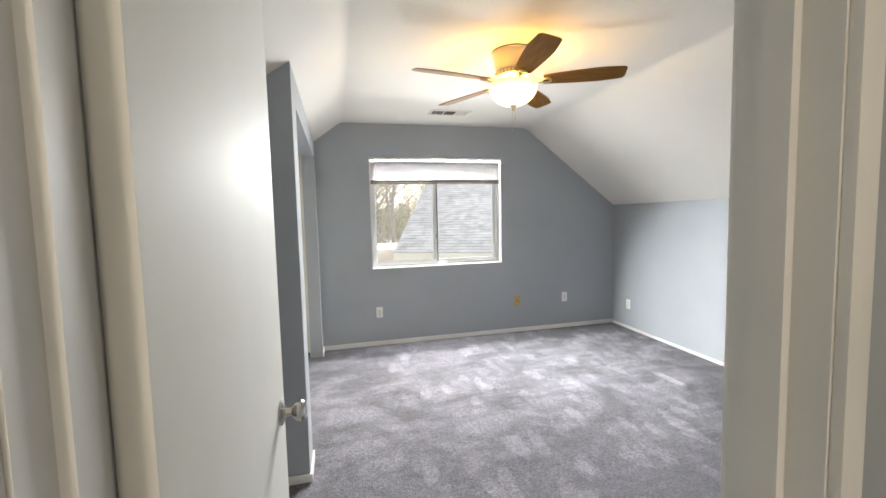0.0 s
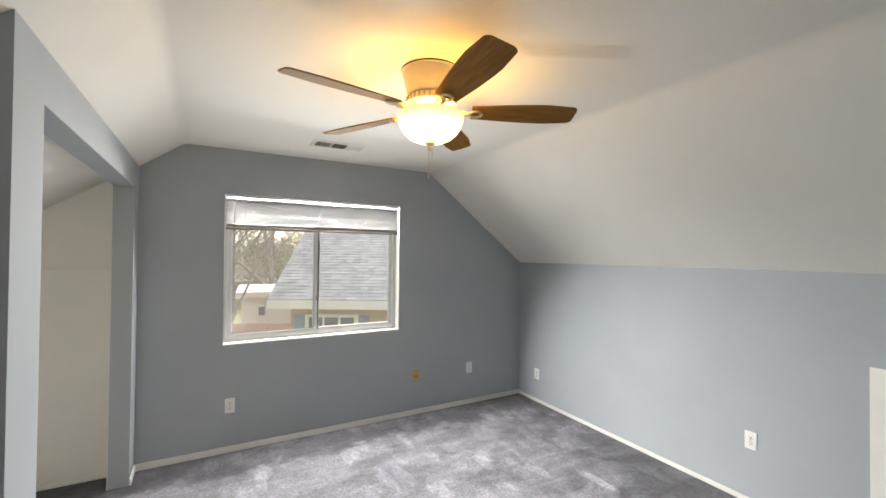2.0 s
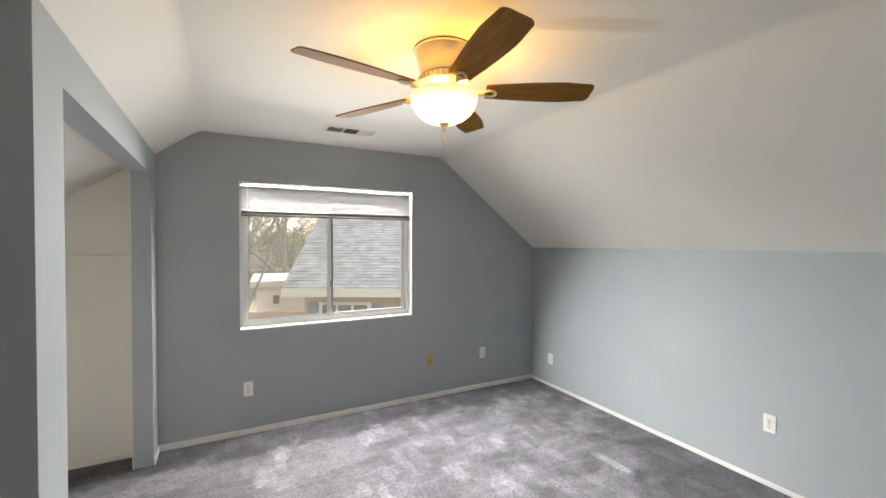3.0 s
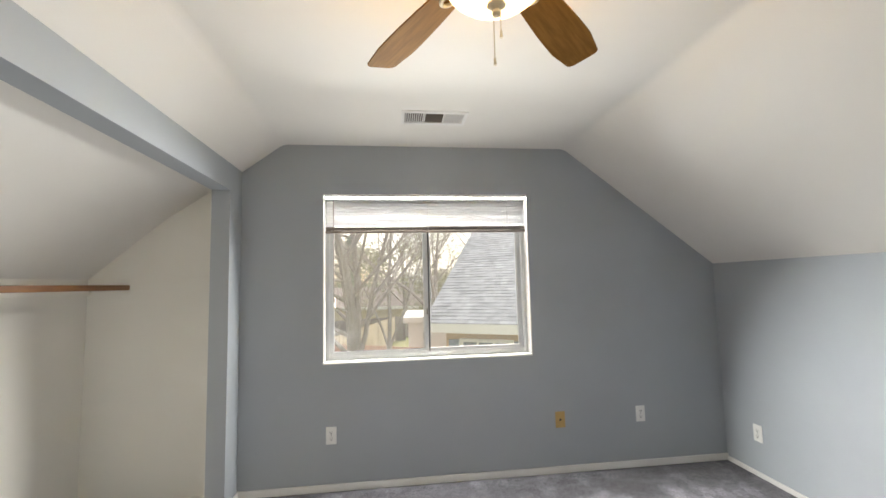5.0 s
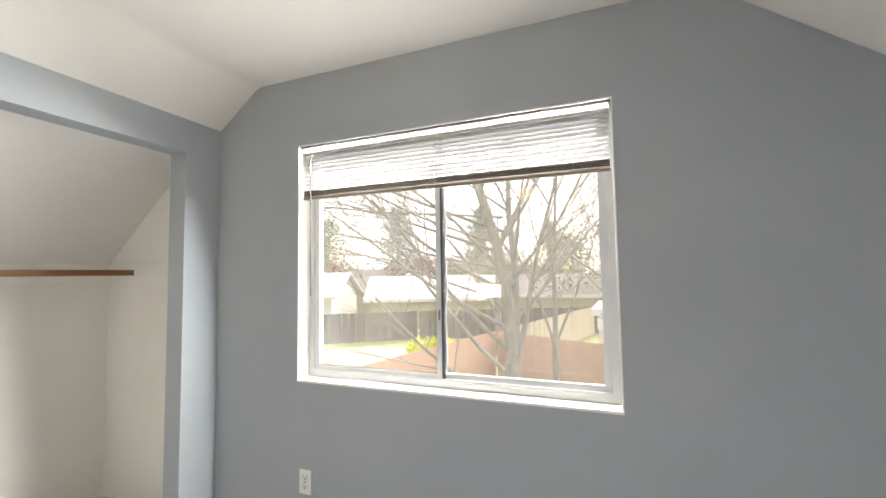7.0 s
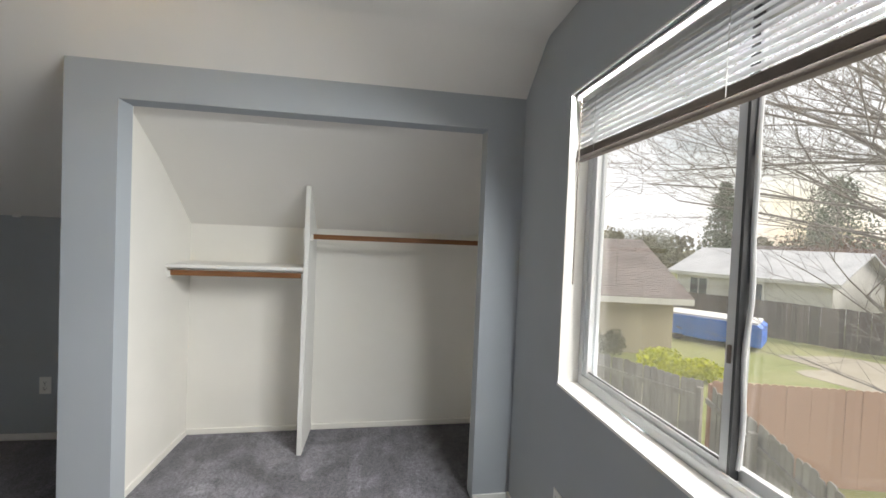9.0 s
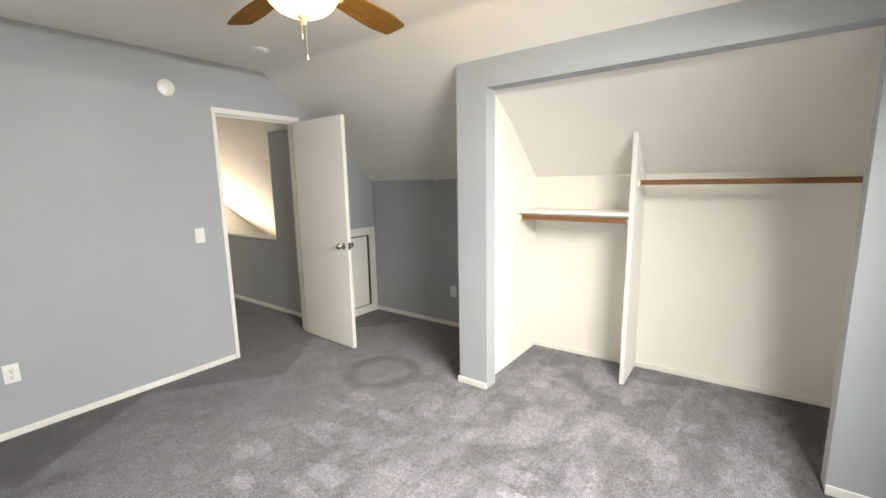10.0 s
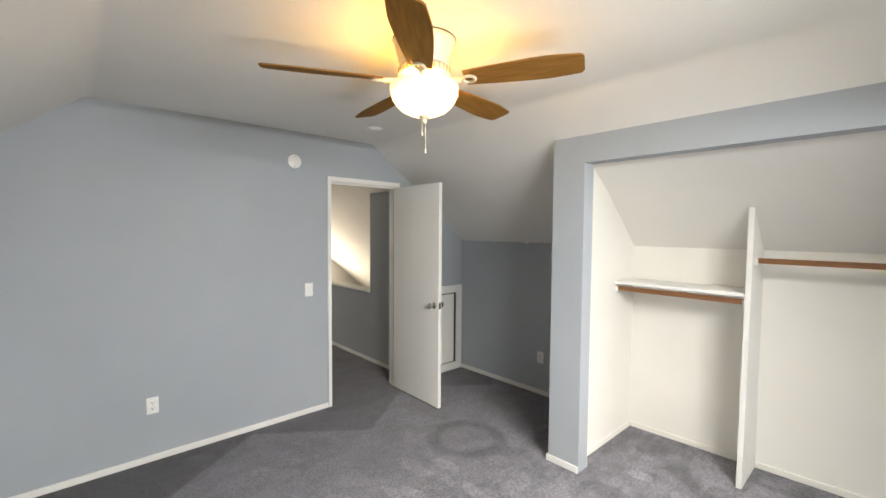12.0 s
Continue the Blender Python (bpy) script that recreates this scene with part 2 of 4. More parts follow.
    # ragged unbrushed nap by the window wall, with the wall's shade painted in
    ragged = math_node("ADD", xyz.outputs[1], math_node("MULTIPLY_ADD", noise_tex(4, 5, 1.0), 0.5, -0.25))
    unbrushed_shade = stepped(ragged, -0.42, -0.28, 1.0, 0.52)
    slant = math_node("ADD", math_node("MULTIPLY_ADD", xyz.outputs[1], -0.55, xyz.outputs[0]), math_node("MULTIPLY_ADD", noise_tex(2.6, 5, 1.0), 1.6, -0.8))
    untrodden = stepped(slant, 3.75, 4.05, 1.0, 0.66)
    value = times(times(times(times(value, ring_mark), wedge), unbrushed_shade), untrodden)

    # pale scuffs where the pile was brushed up in and before the closet
    fray = math_node("MULTIPLY_ADD", noise_tex(14, 4, 0.8), 0.9, -0.45)
    for cx, cy, rx, ry, turn, peak in SCUFFS:
        ux, uy = math_node("SUBTRACT", xyz.outputs[0], cx), math_node("SUBTRACT", xyz.outputs[1], cy)
        c, d = math.cos(turn), math.sin(turn)
        a = math_node("DIVIDE", math_node("ADD", math_node("MULTIPLY", ux, c), math_node("MULTIPLY", uy, d)), rx)
        b = math_node("DIVIDE", math_node("SUBTRACT", math_node("MULTIPLY", uy, c), math_node("MULTIPLY", ux, d)), ry)
        reach = math_node("ADD", math_node("SQRT", math_node("ADD", math_node("MULTIPLY", a, a), math_node("MULTIPLY", b, b)), 0), fray)
        value = times(value, stepped(reach, 0.75, 1.1, peak, 1.0))
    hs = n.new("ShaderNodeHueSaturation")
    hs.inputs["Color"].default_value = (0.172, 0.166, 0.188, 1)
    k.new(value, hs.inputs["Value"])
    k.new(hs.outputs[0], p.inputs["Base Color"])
    p.inputs["Roughness"].default_value, p.inputs["Specular IOR Level"].default_value = 1.0, 0.1
    p.inputs["Sheen Weight"].default_value, p.inputs["Sheen Roughness"].default_value = 0.18, 0.5
    bp = n.new("ShaderNodeBump")
    bp.inputs["Strength"].default_value, bp.inputs["Distance"].default_value = 0.7, 0.006
    k.new(times(grain, rows), bp.inputs["Height"])
    k.new(bp.outputs["Normal"], p.inputs["Normal"])
    return m


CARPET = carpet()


def glass(name, rough=0.0, veil=0.0):
    m = bpy.data.materials.new(name)
    m.use_nodes = True
    p = m.node_tree.nodes["Principled BSDF"]
    p.inputs["Base Color"].default_value = (0.97, 0.985, 0.98, 1)
    p.inputs["Roughness"].default_value, p.inputs["Transmission Weight"].default_value, p.inputs["IOR"].default_value = rough, 1.0, 1.45
    if veil:
        n, k = m.node_tree.nodes, m.node_tree.links
        # streaky dust film, made strong enough to stand in for window glare
        film, mix, streak, amount = n.new("ShaderNodeBsdfTranslucent"), n.new("ShaderNodeMixShader"), n.new("ShaderNodeTexNoise"), n.new("ShaderNodeMapRange")
        film.inputs["Color"].default_value = (0.92, 0.94, 0.95, 1)
        streak.inputs["Scale"].default_value, streak.inputs["Detail"].default_value = 5, 5
        amount.inputs["To Min"].default_value, amount.inputs["To Max"].default_value = veil * 0.5, veil * 1.5
        k.new(streak.outputs["Fac"], amount.inputs["Value"])
        k.new(amount.outputs[0], mix.inputs[0])
        k.new(p.outputs[0], mix.inputs[1])
        k.new(film.outputs[0], mix.inputs[2])
        k.new(mix.outputs[0], n["Material Output"].inputs["Surface"])
    return m


GLASS = glass("dusty_veiled_window_glass", 0.0, 0.028)
FARGLASS = surf("far_window_glass", (0.10, 0.12, 0.14), (0.06, 0.075, 0.09), 0.08, bump=0)


def bowl_glass():
    m = bpy.data.materials.new("lit_frosted_bowl")
    m.use_nodes = True
    n, k = m.node_tree.nodes, m.node_tree.links
    p = n["Principled BSDF"]
    p.inputs["Base Color"].default_value = (0.9, 0.82, 0.66, 1)
    p.inputs["Roughness"].default_value = 0.4
    p.inputs["Emission Color"].default_value = (1.0, 0.70, 0.34, 1)
    tc, xyz, glow = n.new("ShaderNodeTexCoord"), n.new("ShaderNodeSeparateXYZ"), n.new("ShaderNodeMapRange")
    k.new(tc.outputs["Object"], xyz.inputs[0])
    k.new(xyz.outputs[2], glow.inputs["Value"])
    glow.interpolation_type = "SMOOTHSTEP"
    for key, v in (("From Min", -0.195), ("From Max", -0.262), ("To Min", 0.32), ("To Max", 1.4)):
        glow.inputs[key].default_value = v
    k.new(glow.outputs[0], p.inputs["Emission Strength"])
    return m


BOWL = bowl_glass()

# outdoors
GRASS = surf("lawn_grass", (0.16, 0.20, 0.045), (0.30, 0.28, 0.13), 0.9, scale=0.5, fine=14, bump=0.6, fine_mix=0.45, distance=0.03)
REDFENCE = surf("red_brown_fence_paint", (0.51, 0.33, 0.25), (0.47, 0.295, 0.22), 0.85, scale=1.2, fine=30, stretch=(4, 4, 0.6), bump=0.1, per_object=0.025)
GREYFENCE = surf("weathered_grey_fence_wood", (0.40, 0.37, 0.33), (0.27, 0.245, 0.22), 0.9, scale=2.0, fine=40, stretch=(5, 5, 0.5), bump=0.3, per_object=0.2)
TANFENCE = surf("pale_tan_fence_wood", (0.52, 0.44, 0.33), (0.44, 0.36, 0.27), 0.9, scale=2, fine=30, stretch=(5, 5, 0.5), bump=0.2, per_object=0.08)
DARKFENCE = surf("dark_weathered_fence_wood", (0.19, 0.16, 0.135), (0.12, 0.10, 0.085), 0.9, scale=2, fine=30, stretch=(5, 5, 0.5), bump=0.3, per_object=0.2)
BARK = surf("grey_bark", (0.31, 0.275, 0.25), (0.19, 0.165, 0.145), 0.95, scale=4, fine=30, stretch=(3, 3, 0.7), bump=0.6, distance=0.01)
SHINGLE = surf("grey_roof_shingle", (0.30, 0.315, 0.34), (0.22, 0.235, 0.255), 0.95, scale=1.2, fine=50, bump=0.4, per_island=0.2)
BROWNROOF = surf("grey_brown_roof_shingle", (0.20, 0.165, 0.15), (0.14, 0.115, 0.105), 0.95, scale=1.0, fine=25, bump=0.4, per_island=0.15)
PALEROOF = surf("pale_roof", (0.55, 0.55, 0.55), (0.42, 0.42, 0.43), 0.7, scale=0.8, fine=15, bump=0.2)
TANWALL = surf("tan_stucco", (0.45, 0.31, 0.18), (0.40, 0.275, 0.16), 0.9, scale=1.5, fine=80, bump=0.3)
BEIGEWALL = surf("beige_stucco", (0.47, 0.41, 0.28), (0.42, 0.36, 0.25), 0.9, scale=1.0, fine=60, bump=0.3)
WHITEWALL = surf("white_siding", (0.68, 0.67, 0.64), (0.6, 0.59, 0.56), 0.7, scale=1, fine=20, bump=0.1)
SHUTTER = surf("blue_grey_shutter", (0.16, 0.20, 0.25), (0.13, 0.165, 0.21), 0.6)
TARP = surf("blue_tarp", (0.03, 0.19, 0.74), (0.02, 0.14, 0.58), 0.4, scale=2, fine=9, bump=0.5, distance=0.05)
SHRUB = surf("yellow_green_leaves", (0.66, 0.66, 0.03), (0.46, 0.50, 0.03), 0.7, scale=3, bump=0, per_island=0.35)
DIRT = surf("bare_yard_dirt", (0.40, 0.35, 0.28), (0.29, 0.26, 0.19), 0.95, scale=0.9, fine=12, bump=0.5, fine_mix=0.45, distance=0.03)
WOODS = surf("far_woods_leaves", (0.27, 0.25, 0.16), (0.19, 0.17, 0.12), 0.8, scale=0.12, bump=0, per_island=0.4)
# needle colour paled to carry the haze of distance
CONIFER = surf("conifer_needles", (0.20, 0.23, 0.16), (0.13, 0.16, 0.11), 0.8, scale=0.6, bump=0, per_island=0.35)
LEAF = surf("olive_leaves", (0.22, 0.21, 0.12), (0.14, 0.14, 0.075), 0.8, scale=0.7, bump=0, per_island=0.35)
RUSSET = surf("russet_leaves", (0.22, 0.11, 0.07), (0.15, 0.08, 0.05), 0.8, scale=0.7, bump=0, per_island=0.35)


# ---- mesh helpers ----
def box(bm, x0, x1, y0, y1, z0, z1, bevel=0.0):
    vs = [bm.verts.new((x, y, z)) for x in (x0, x1) for y in (y0, y1) for z in (z0, z1)]
    fs = [bm.faces.new([vs[i] for i in f]) for f in ((0, 1, 3, 2), (4, 6, 7, 5), (0, 4, 5, 1), (2, 3, 7, 6), (0, 2, 6, 4), (1, 5, 7, 3))]
    if bevel:
        edges = {e for f in fs for e in f.edges}
        bmesh.ops.bevel(bm, geom=list(edges), offset=bevel, segments=2, affect="EDGES", profile=0.7)
    return vs


def boxed(*dims, bevel=0.0):
    bm = bmesh.new()
    box(bm, *dims, bevel=bevel)
    return bm


def prism(bm, poly, axis, a, b):
    """A straight prism: poly holds (x, z) for axis y, (y, z) for axis x, (x, y) for axis z."""
    def at(p, c):
        return {"y": (p[0], c, p[1]), "x": (c, p[0], p[1]), "z": (p[0], p[1], c)}[axis]
    lo, hi = [bm.verts.new(at(p, a)) for p in poly], [bm.verts.new(at(p, b)) for p in poly]
    bm.faces.new(lo)
    bm.faces.new(hi[::-1])
    for i in range(len(poly)):
        j = (i + 1) % len(poly)
        bm.faces.new((lo[j], lo[i], hi[i], hi[j]))
    bmesh.ops.recalc_face_normals(bm, faces=bm.faces)


def lathe(bm, profile, seg=32, centre=(0, 0, 0)):
    """Turns (radius, height) pairs round a vertical axis."""
    rings = []
    for r, z in profile:
        rings.append([bm.verts.new((centre[0] + r * math.cos(2 * math.pi * i / seg), centre[1] + r * math.sin(2 * math.pi * i / seg), centre[2] + z))
                      for i in range(seg)] if r > 1e-5 else [bm.verts.new((centre[0], centre[1], centre[2] + z))])
    for lo, hi in zip(rings, rings[1:]):
        for i in range(seg):
            j = (i + 1) % seg
            if len(lo) == 1 and len(hi) == 1:
                continue
            if len(lo) == 1:
                bm.faces.new((lo[0], hi[j], hi[i]))
            elif len(hi) == 1:
                bm.faces.new((lo[i], lo[j], hi[0]))
            else:
                bm.faces.new((lo[i], lo[j], hi[j], hi[i]))
    bmesh.ops.recalc_face_normals(bm, faces=bm.faces)


def turned(profile, seg=32, centre=(0, 0, 0)):
    bm = bmesh.new()
    lathe(bm, profile, seg, centre)
    return bm


def tube(bm, a, b, ra, rb, seg=6):
    a, b = Vector(a), Vector(b)
    d = (b - a).normalized()
    u = d.orthogonal().normalized()
    v = d.cross(u)
    ca = [bm.verts.new(a + (u * math.cos(2 * math.pi * i / seg) + v * math.sin(2 * math.pi * i / seg)) * ra) for i in range(seg)]
    cb = [bm.verts.new(b + (u * math.cos(2 * math.pi * i / seg) + v * math.sin(2 * math.pi * i / seg)) * rb) for i in range(seg)]
    for i in range(seg):
        j = (i + 1) % seg
        bm.faces.new((ca[i], ca[j], cb[j], cb[i]))
    bm.faces.new(ca[::-1])
    bm.faces.new(cb)


def shade(me, angle=35):
    for p in me.polygons:
        p.use_smooth = True
    me.set_sharp_from_angle(angle=radians(angle))


def part(name, bm, material, parent=None, label="", smooth=True):
    """Links a bmesh as one mesh object, under parent if there is one; its coordinates are the parent's own."""
    me = bpy.data.meshes.new(name)
    bm.to_mesh(me)
    bm.free()
    me.materials.append(material)
    if smooth:
        shade(me)
    ob = new(name, me)
    if parent:
        ob.parent = parent
    if label:
        ob["label"] = label
    return ob


def thing(name, label, category, group="", m=None, kind=""):
    ob = new(name)
    ob.empty_display_size = 0.1
    if m is not None:
        ob.matrix_basis = m
    return tagged(ob, label, category, group, kind)


def share(name, me, parent, m, label=""):
    ob = new(name, me)
    ob.parent = parent
    ob.matrix_basis = m
    if label:
        ob["label"] = label
    return ob


# ---- plan of the room ----
XW, XE = -0.955, 3.55          # knee walls
YS, YH = -4.055, -4.17         # south wall, room side and hall side
ZC = 2.44
ZW, ZE = 1.503, 1.535           # where the slopes meet the knee walls
CW, CE = 0.275, 2.36           # where the slopes meet the flat ceiling
ZFLOOR_OUT = -2.7
HALL_END = -8.4


def roof(x, lift=0.0):
    """Height of the ceiling at x."""
    if x < -0.5:
        return 1.895 + (x + 0.5) * (1.895 - ZW) / (-0.5 - XW) + lift
    if x < 0:
        return 2.236 + x * (2.236 - 1.895) / 0.5 + lift
    if x < CW:
        return ZC + (x - CW) * (ZC - 2.236) / CW + lift
    if x > CE:
        return ZC - (x - CE) * (ZC - ZE) / (XE - CE) + lift
    return ZC + lift


def gable(bm, x0, x1, z0, y0, y1, lift=0.06):
    """A piece of an end wall between x0 and x1 from z0 up into the roof."""
    xs = [x0] + [x for x in (-0.5, 0, CW, CE) if x0 < x < x1] + [x1]
    prism(bm, [(x0, z0), (x1, z0)] + [(x, roof(x, lift)) for x in reversed(xs)], "y", y0, y1)


# floor
RISE_FROM, RISE = -2.7, 0.045    # the old floor climbs a little towards the window


def ground_at(y):
    return RISE * max(0.0, min(1.0, (y - RISE_FROM) / -RISE_FROM))


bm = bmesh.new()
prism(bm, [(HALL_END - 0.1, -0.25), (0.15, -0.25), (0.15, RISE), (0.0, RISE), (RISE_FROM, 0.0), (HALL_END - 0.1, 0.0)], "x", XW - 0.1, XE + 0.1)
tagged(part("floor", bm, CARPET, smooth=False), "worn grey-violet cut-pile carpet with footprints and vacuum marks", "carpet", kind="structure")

# ceiling with rounded creases, one slab
def crease(cx, r=0.03):
    return [(cx + d, sum(roof(cx + d + e * r) for e in (-1, -0.5, 0, 0.5, 1)) / 5) for d in (-0.03, -0.015, 0, 0.015, 0.03)]


low = [(XW - 0.12, roof(XW - 0.12))] + crease(-0.5) + crease(0) + crease(CW) + crease(CE) + [(XE + 0.12, roof(XE + 0.12))]
bm = bmesh.new()
prism(bm, low + [(x, z + 0.14) for x, z in reversed(low)], "y", HALL_END - 0.1, 0.15)
ceiling = tagged(part("ceiling", bm, CEIL), "white painted vaulted ceiling with sloped sides", "ceiling", kind="structure")

# north wall with the window's opening
WX0, WX1, WZ0, WZ1 = 0.55, 2.05, 0.89, 2.08
bm = bmesh.new()
gable(bm, -0.115, WX0, 0, 0, 0.15)
gable(bm, WX1, XE, 0, 0, 0.15)
gable(bm, WX0, WX1, WZ1, 0, 0.15)
box(bm, WX0, WX1, 0, 0.15, 0, WZ0)
tagged(part("wall_north", bm, WALL, smooth=False), "blue-grey painted gable wall round the window", "wall", kind="structure")
bm = bmesh.new()
gable(bm, XW, -0.115, 0, 0, 0.15)
tagged(part("wall_closet_north", bm, CREAM, smooth=False), "cream painted closet end wall", "wall", kind="structure")

# knee walls
bm = bmesh.new()
box(bm, XE, XE + 0.1, HALL_END, 0.15, 0, ZE + 0.03)
tagged(part("wall_east", bm, WALL, smooth=False), "blue-grey painted knee wall under the slope", "wall", kind="structure")
bm = bmesh.new()
box(bm, XW - 0.1, XW, YH, -2.215, 0, ZW + 0.03)
tagged(part("wall_west", bm, WALL, smooth=False), "blue-grey painted knee wall in shade", "wall", kind="structure")
bm = bmesh.new()
box(bm, XW - 0.1, XW, -2.215, 0.15, 0, ZW + 0.03)
tagged(part("wall_closet_back", bm, CREAM, smooth=False), "cream painted closet back wall", "wall", kind="structure")

# closet front: posts and header as one wall, and its side partition
OY0, OY1, OZ = -1.985, -0.205, 2.062
bm = bmesh.new()
for y0, y1, z0 in ((OY1, 0, 0), (OY0, OY1, OZ), (-2.215, OY0, 0)):
    prism(bm, [(-0.115, z0), (0, z0), (0, roof(0, 0.04)), (-0.115, roof(-0.115, 0.04))], "y", y0, y1)
bmesh.ops.remove_doubles(bm, verts=bm.verts, dist=0.0005)
tagged(part("wall_closet_front", bm, WALL, smooth=False), "blue-grey painted closet wall with a wide open doorway", "wall", kind="structure")
bm = bmesh.new()
prism(bm, [(XW, 0), (-0.115, 0), (-0.115, roof(-0.115, 0.06)), (XW, roof(XW, 0.06))], "y", -2.215, -2.14)
tagged(part("wall_partition", bm, WALL, smooth=False), "blue-grey painted partition at the closet's end", "wall", kind="structure")
bm = bmesh.new()
prism(bm, [(XW, 0), (-0.115, 0), (-0.115, roof(-0.115, 0.06)), (XW, roof(XW, 0.06))], "y", -2.14, -2.06)
tagged(part("wall_closet_side", bm, CREAM, smooth=False), "cream painted closet side wall", "wall", kind="structure")
bm = bmesh.new()
box(bm, -0.119, -0.115, -2.06, 0, OZ, roof(-0.119))
box(bm, -0.119, -0.115, -2.06, OY0, 0, OZ)
box(bm, -0.119, -0.115, OY1, 0, 0, OZ)
tagged(part("wall_closet_lining", bm, CREAM, smooth=False), "cream paint inside the closet front", "wall", kind="structure")

# south wall with the doorway
DX0, DX1, DZ = -0.012, 0.710, 2.048
bm = bmesh.new()
gable(bm, XW, DX0 - 0.02, 0, YH, YS)
gable(bm, DX1 + 0.02, XE, 0, YH, YS)
gable(bm, DX0 - 0.02, DX1 + 0.02, DZ + 0.02, YH, YS)
tagged(part("wall_south", bm, WALL, smooth=False), "blue-grey painted wall with the doorway", "wall", kind="structure")

# hall: west wall with an open stairwell side, east wall, end wall with two openings made for the fill lamps
HX = -0.26
bm = bmesh.new()
prism(bm, [(HX - 0.1, 0), (HX, 0), (HX, roof(HX, 0.04)), (HX - 0.1, roof(HX - 0.1, 0.04))], "y", -4.94, YH)
box(bm, HX - 0.1, HX, HALL_END, -4.94, 0, 0.85)
tagged(part("wall_hall_west", bm, WALL, smooth=False), "blue-grey hall wall with a half wall open to the stairwell", "wall", kind="structure")
bm = bmesh.new()
box(bm, HX - 0.13, HX + 0.025, HALL_END, -4.94, 0.85, 0.875, bevel=0.004)
tagged(part("trim_half_wall_cap", bm, TRIM), "white cap on the hall's half wall", "trim", kind="structure")
bm = bmesh.new()
box(bm, 1.15, 1.25, HALL_END, YH, 0, ZC + 0.05)
tagged(part("wall_hall_east", bm, WALL, smooth=False), "blue-grey painted hall wall", "wall", kind="structure")
bm = bmesh.new()
gable(bm, -1.25, -1.15, -0.2, HALL_END - 0.1, HALL_END)
gable(bm, -1.15, -0.5, 1.15, HALL_END - 0.1, HALL_END)
gable(bm, -0.5, 0.55, -0.2, HALL_END - 0.1, HALL_END)
gable(bm, 0.55, 1.13, 1.95, HALL_END - 0.1, HALL_END)
gable(bm, 1.13, XE, -0.2, HALL_END - 0.1, HALL_END)
box(bm, 0.55, 1.13, HALL_END - 0.1, HALL_END, -0.2, 0.95)
box(bm, -1.15, -0.5, HALL_END - 0.1, HALL_END, -0.2, 0.2)
tagged(part("wall_hall_end", bm, CEIL, smooth=False), "white painted wall at the end of the hall", "wall", kind="structure")


bm = bmesh.new()
XS = -2.65
prism(bm, [(XS - 0.1, roof(XS - 0.1)), (XW - 0.12, roof(XW - 0.12)), (XW - 0.12, roof(XW - 0.12, 0.14)), (XS - 0.1, roof(XS - 0.1, 0.14))], "y", HALL_END - 0.1, YH)
tagged(part("ceiling_stairwell", bm, CREAM, smooth=False), "cream-white sloped ceiling over the stairwell", "ceiling", kind="structure")
bm = bmesh.new()
gable(bm, XS, -1.25, -0.2, HALL_END - 0.1, HALL_END)
gable(bm, XS, XW, -0.2, YH, YH + 0.1)
box(bm, XS - 0.1, XS, HALL_END, YH, -0.2, roof(XS) + 0.03)
tagged(part("wall_stairwell", bm, CEIL, smooth=False), "white painted stairwell wall under the slope", "wall", kind="structure")
bm = bmesh.new()
box(bm, XS, XW - 0.1, HALL_END, YH, -0.3, -0.1)
tagged(part("floor_stairwell", bm, CARPET, smooth=False), "grey carpet of the stairwell landing", "carpet", kind="structure")


# baseboards
def base(bm, x0, x1, y0, y1, h=0.044):
    for v in box(bm, x0, x1, y0, y1, 0, h):
        v.co.z += ground_at(v.co.y)
    bmesh.ops.bevel(bm, geom=list(bm.edges), offset=0.004, segments=2, affect="EDGES", profile=0.7)


T = 0.012
runs = [(0, XE, -T, 0, 0.048), (XE - T, XE, RISE_FROM, -T, 0.032), (XE - T, XE, -2.88, RISE_FROM, 0.036), (XE - T, XE, YS + T, -3.58), (0.748, XE, YS, YS + T), (XW, XW + T, YS + T, -2.215 - T),
        (XW, -0.115, -2.215 - T, -2.215), (-0.115, T, -2.215 - T, -2.215), (0, T, -2.215, OY0), (0, T, OY1, -T), (HX, HX + T, HALL_END, YH)]
for i, r in enumerate(runs):
    bm = bmesh.new()
    base(bm, *r)
    tagged(part("baseboard", bm, TRIM), "thin white painted baseboard", "baseboard", kind="structure")
for r in [(XW, XW + T, -2.06, -1.237), (XW, XW + T, -1.207, -T), (XW, -0.119, -T, 0), (XW + T, -0.119, -2.06, -2.06 + T)]:
    bm = bmesh.new()
    base(bm, *r, h=0.04)
    tagged(part("baseboard", bm, CREAM), "low cream painted closet baseboard", "baseboard", kind="structure")

# ---- window ----
win = thing("window_1", "white vinyl sliding window with two panes", "window", m=pose(1.3, 0.1, WZ0), kind="structure")
O = (1.3, 0.1, WZ0)


def at(x0, x1, y0, y1, z0, z1, o=O, bevel=0.0):
    return boxed(x0 - o[0], x1 - o[0], y0 - o[1], y1 - o[1], z0 - o[2], z1 - o[2], bevel=bevel)


part("window_sill", at(WX0, WX1, -0.004, 0.085, WZ0 - 0.006, WZ0 + 0.006, bevel=0.003), TRIM, win, "white painted window sill")
part("jamb", at(WX0 - 0.001, WX0 + 0.006, 0.0, 0.085, WZ0 + 0.006, WZ1 - 0.006), TRIM, win)
part("jamb", at(WX1 - 0.006, WX1 + 0.001, 0.0, 0.085, WZ0 + 0.006, WZ1 - 0.006), TRIM, win)
part("jamb", at(WX0, WX1, 0.0, 0.085, WZ1 - 0.006, WZ1 + 0.001), TRIM, win)


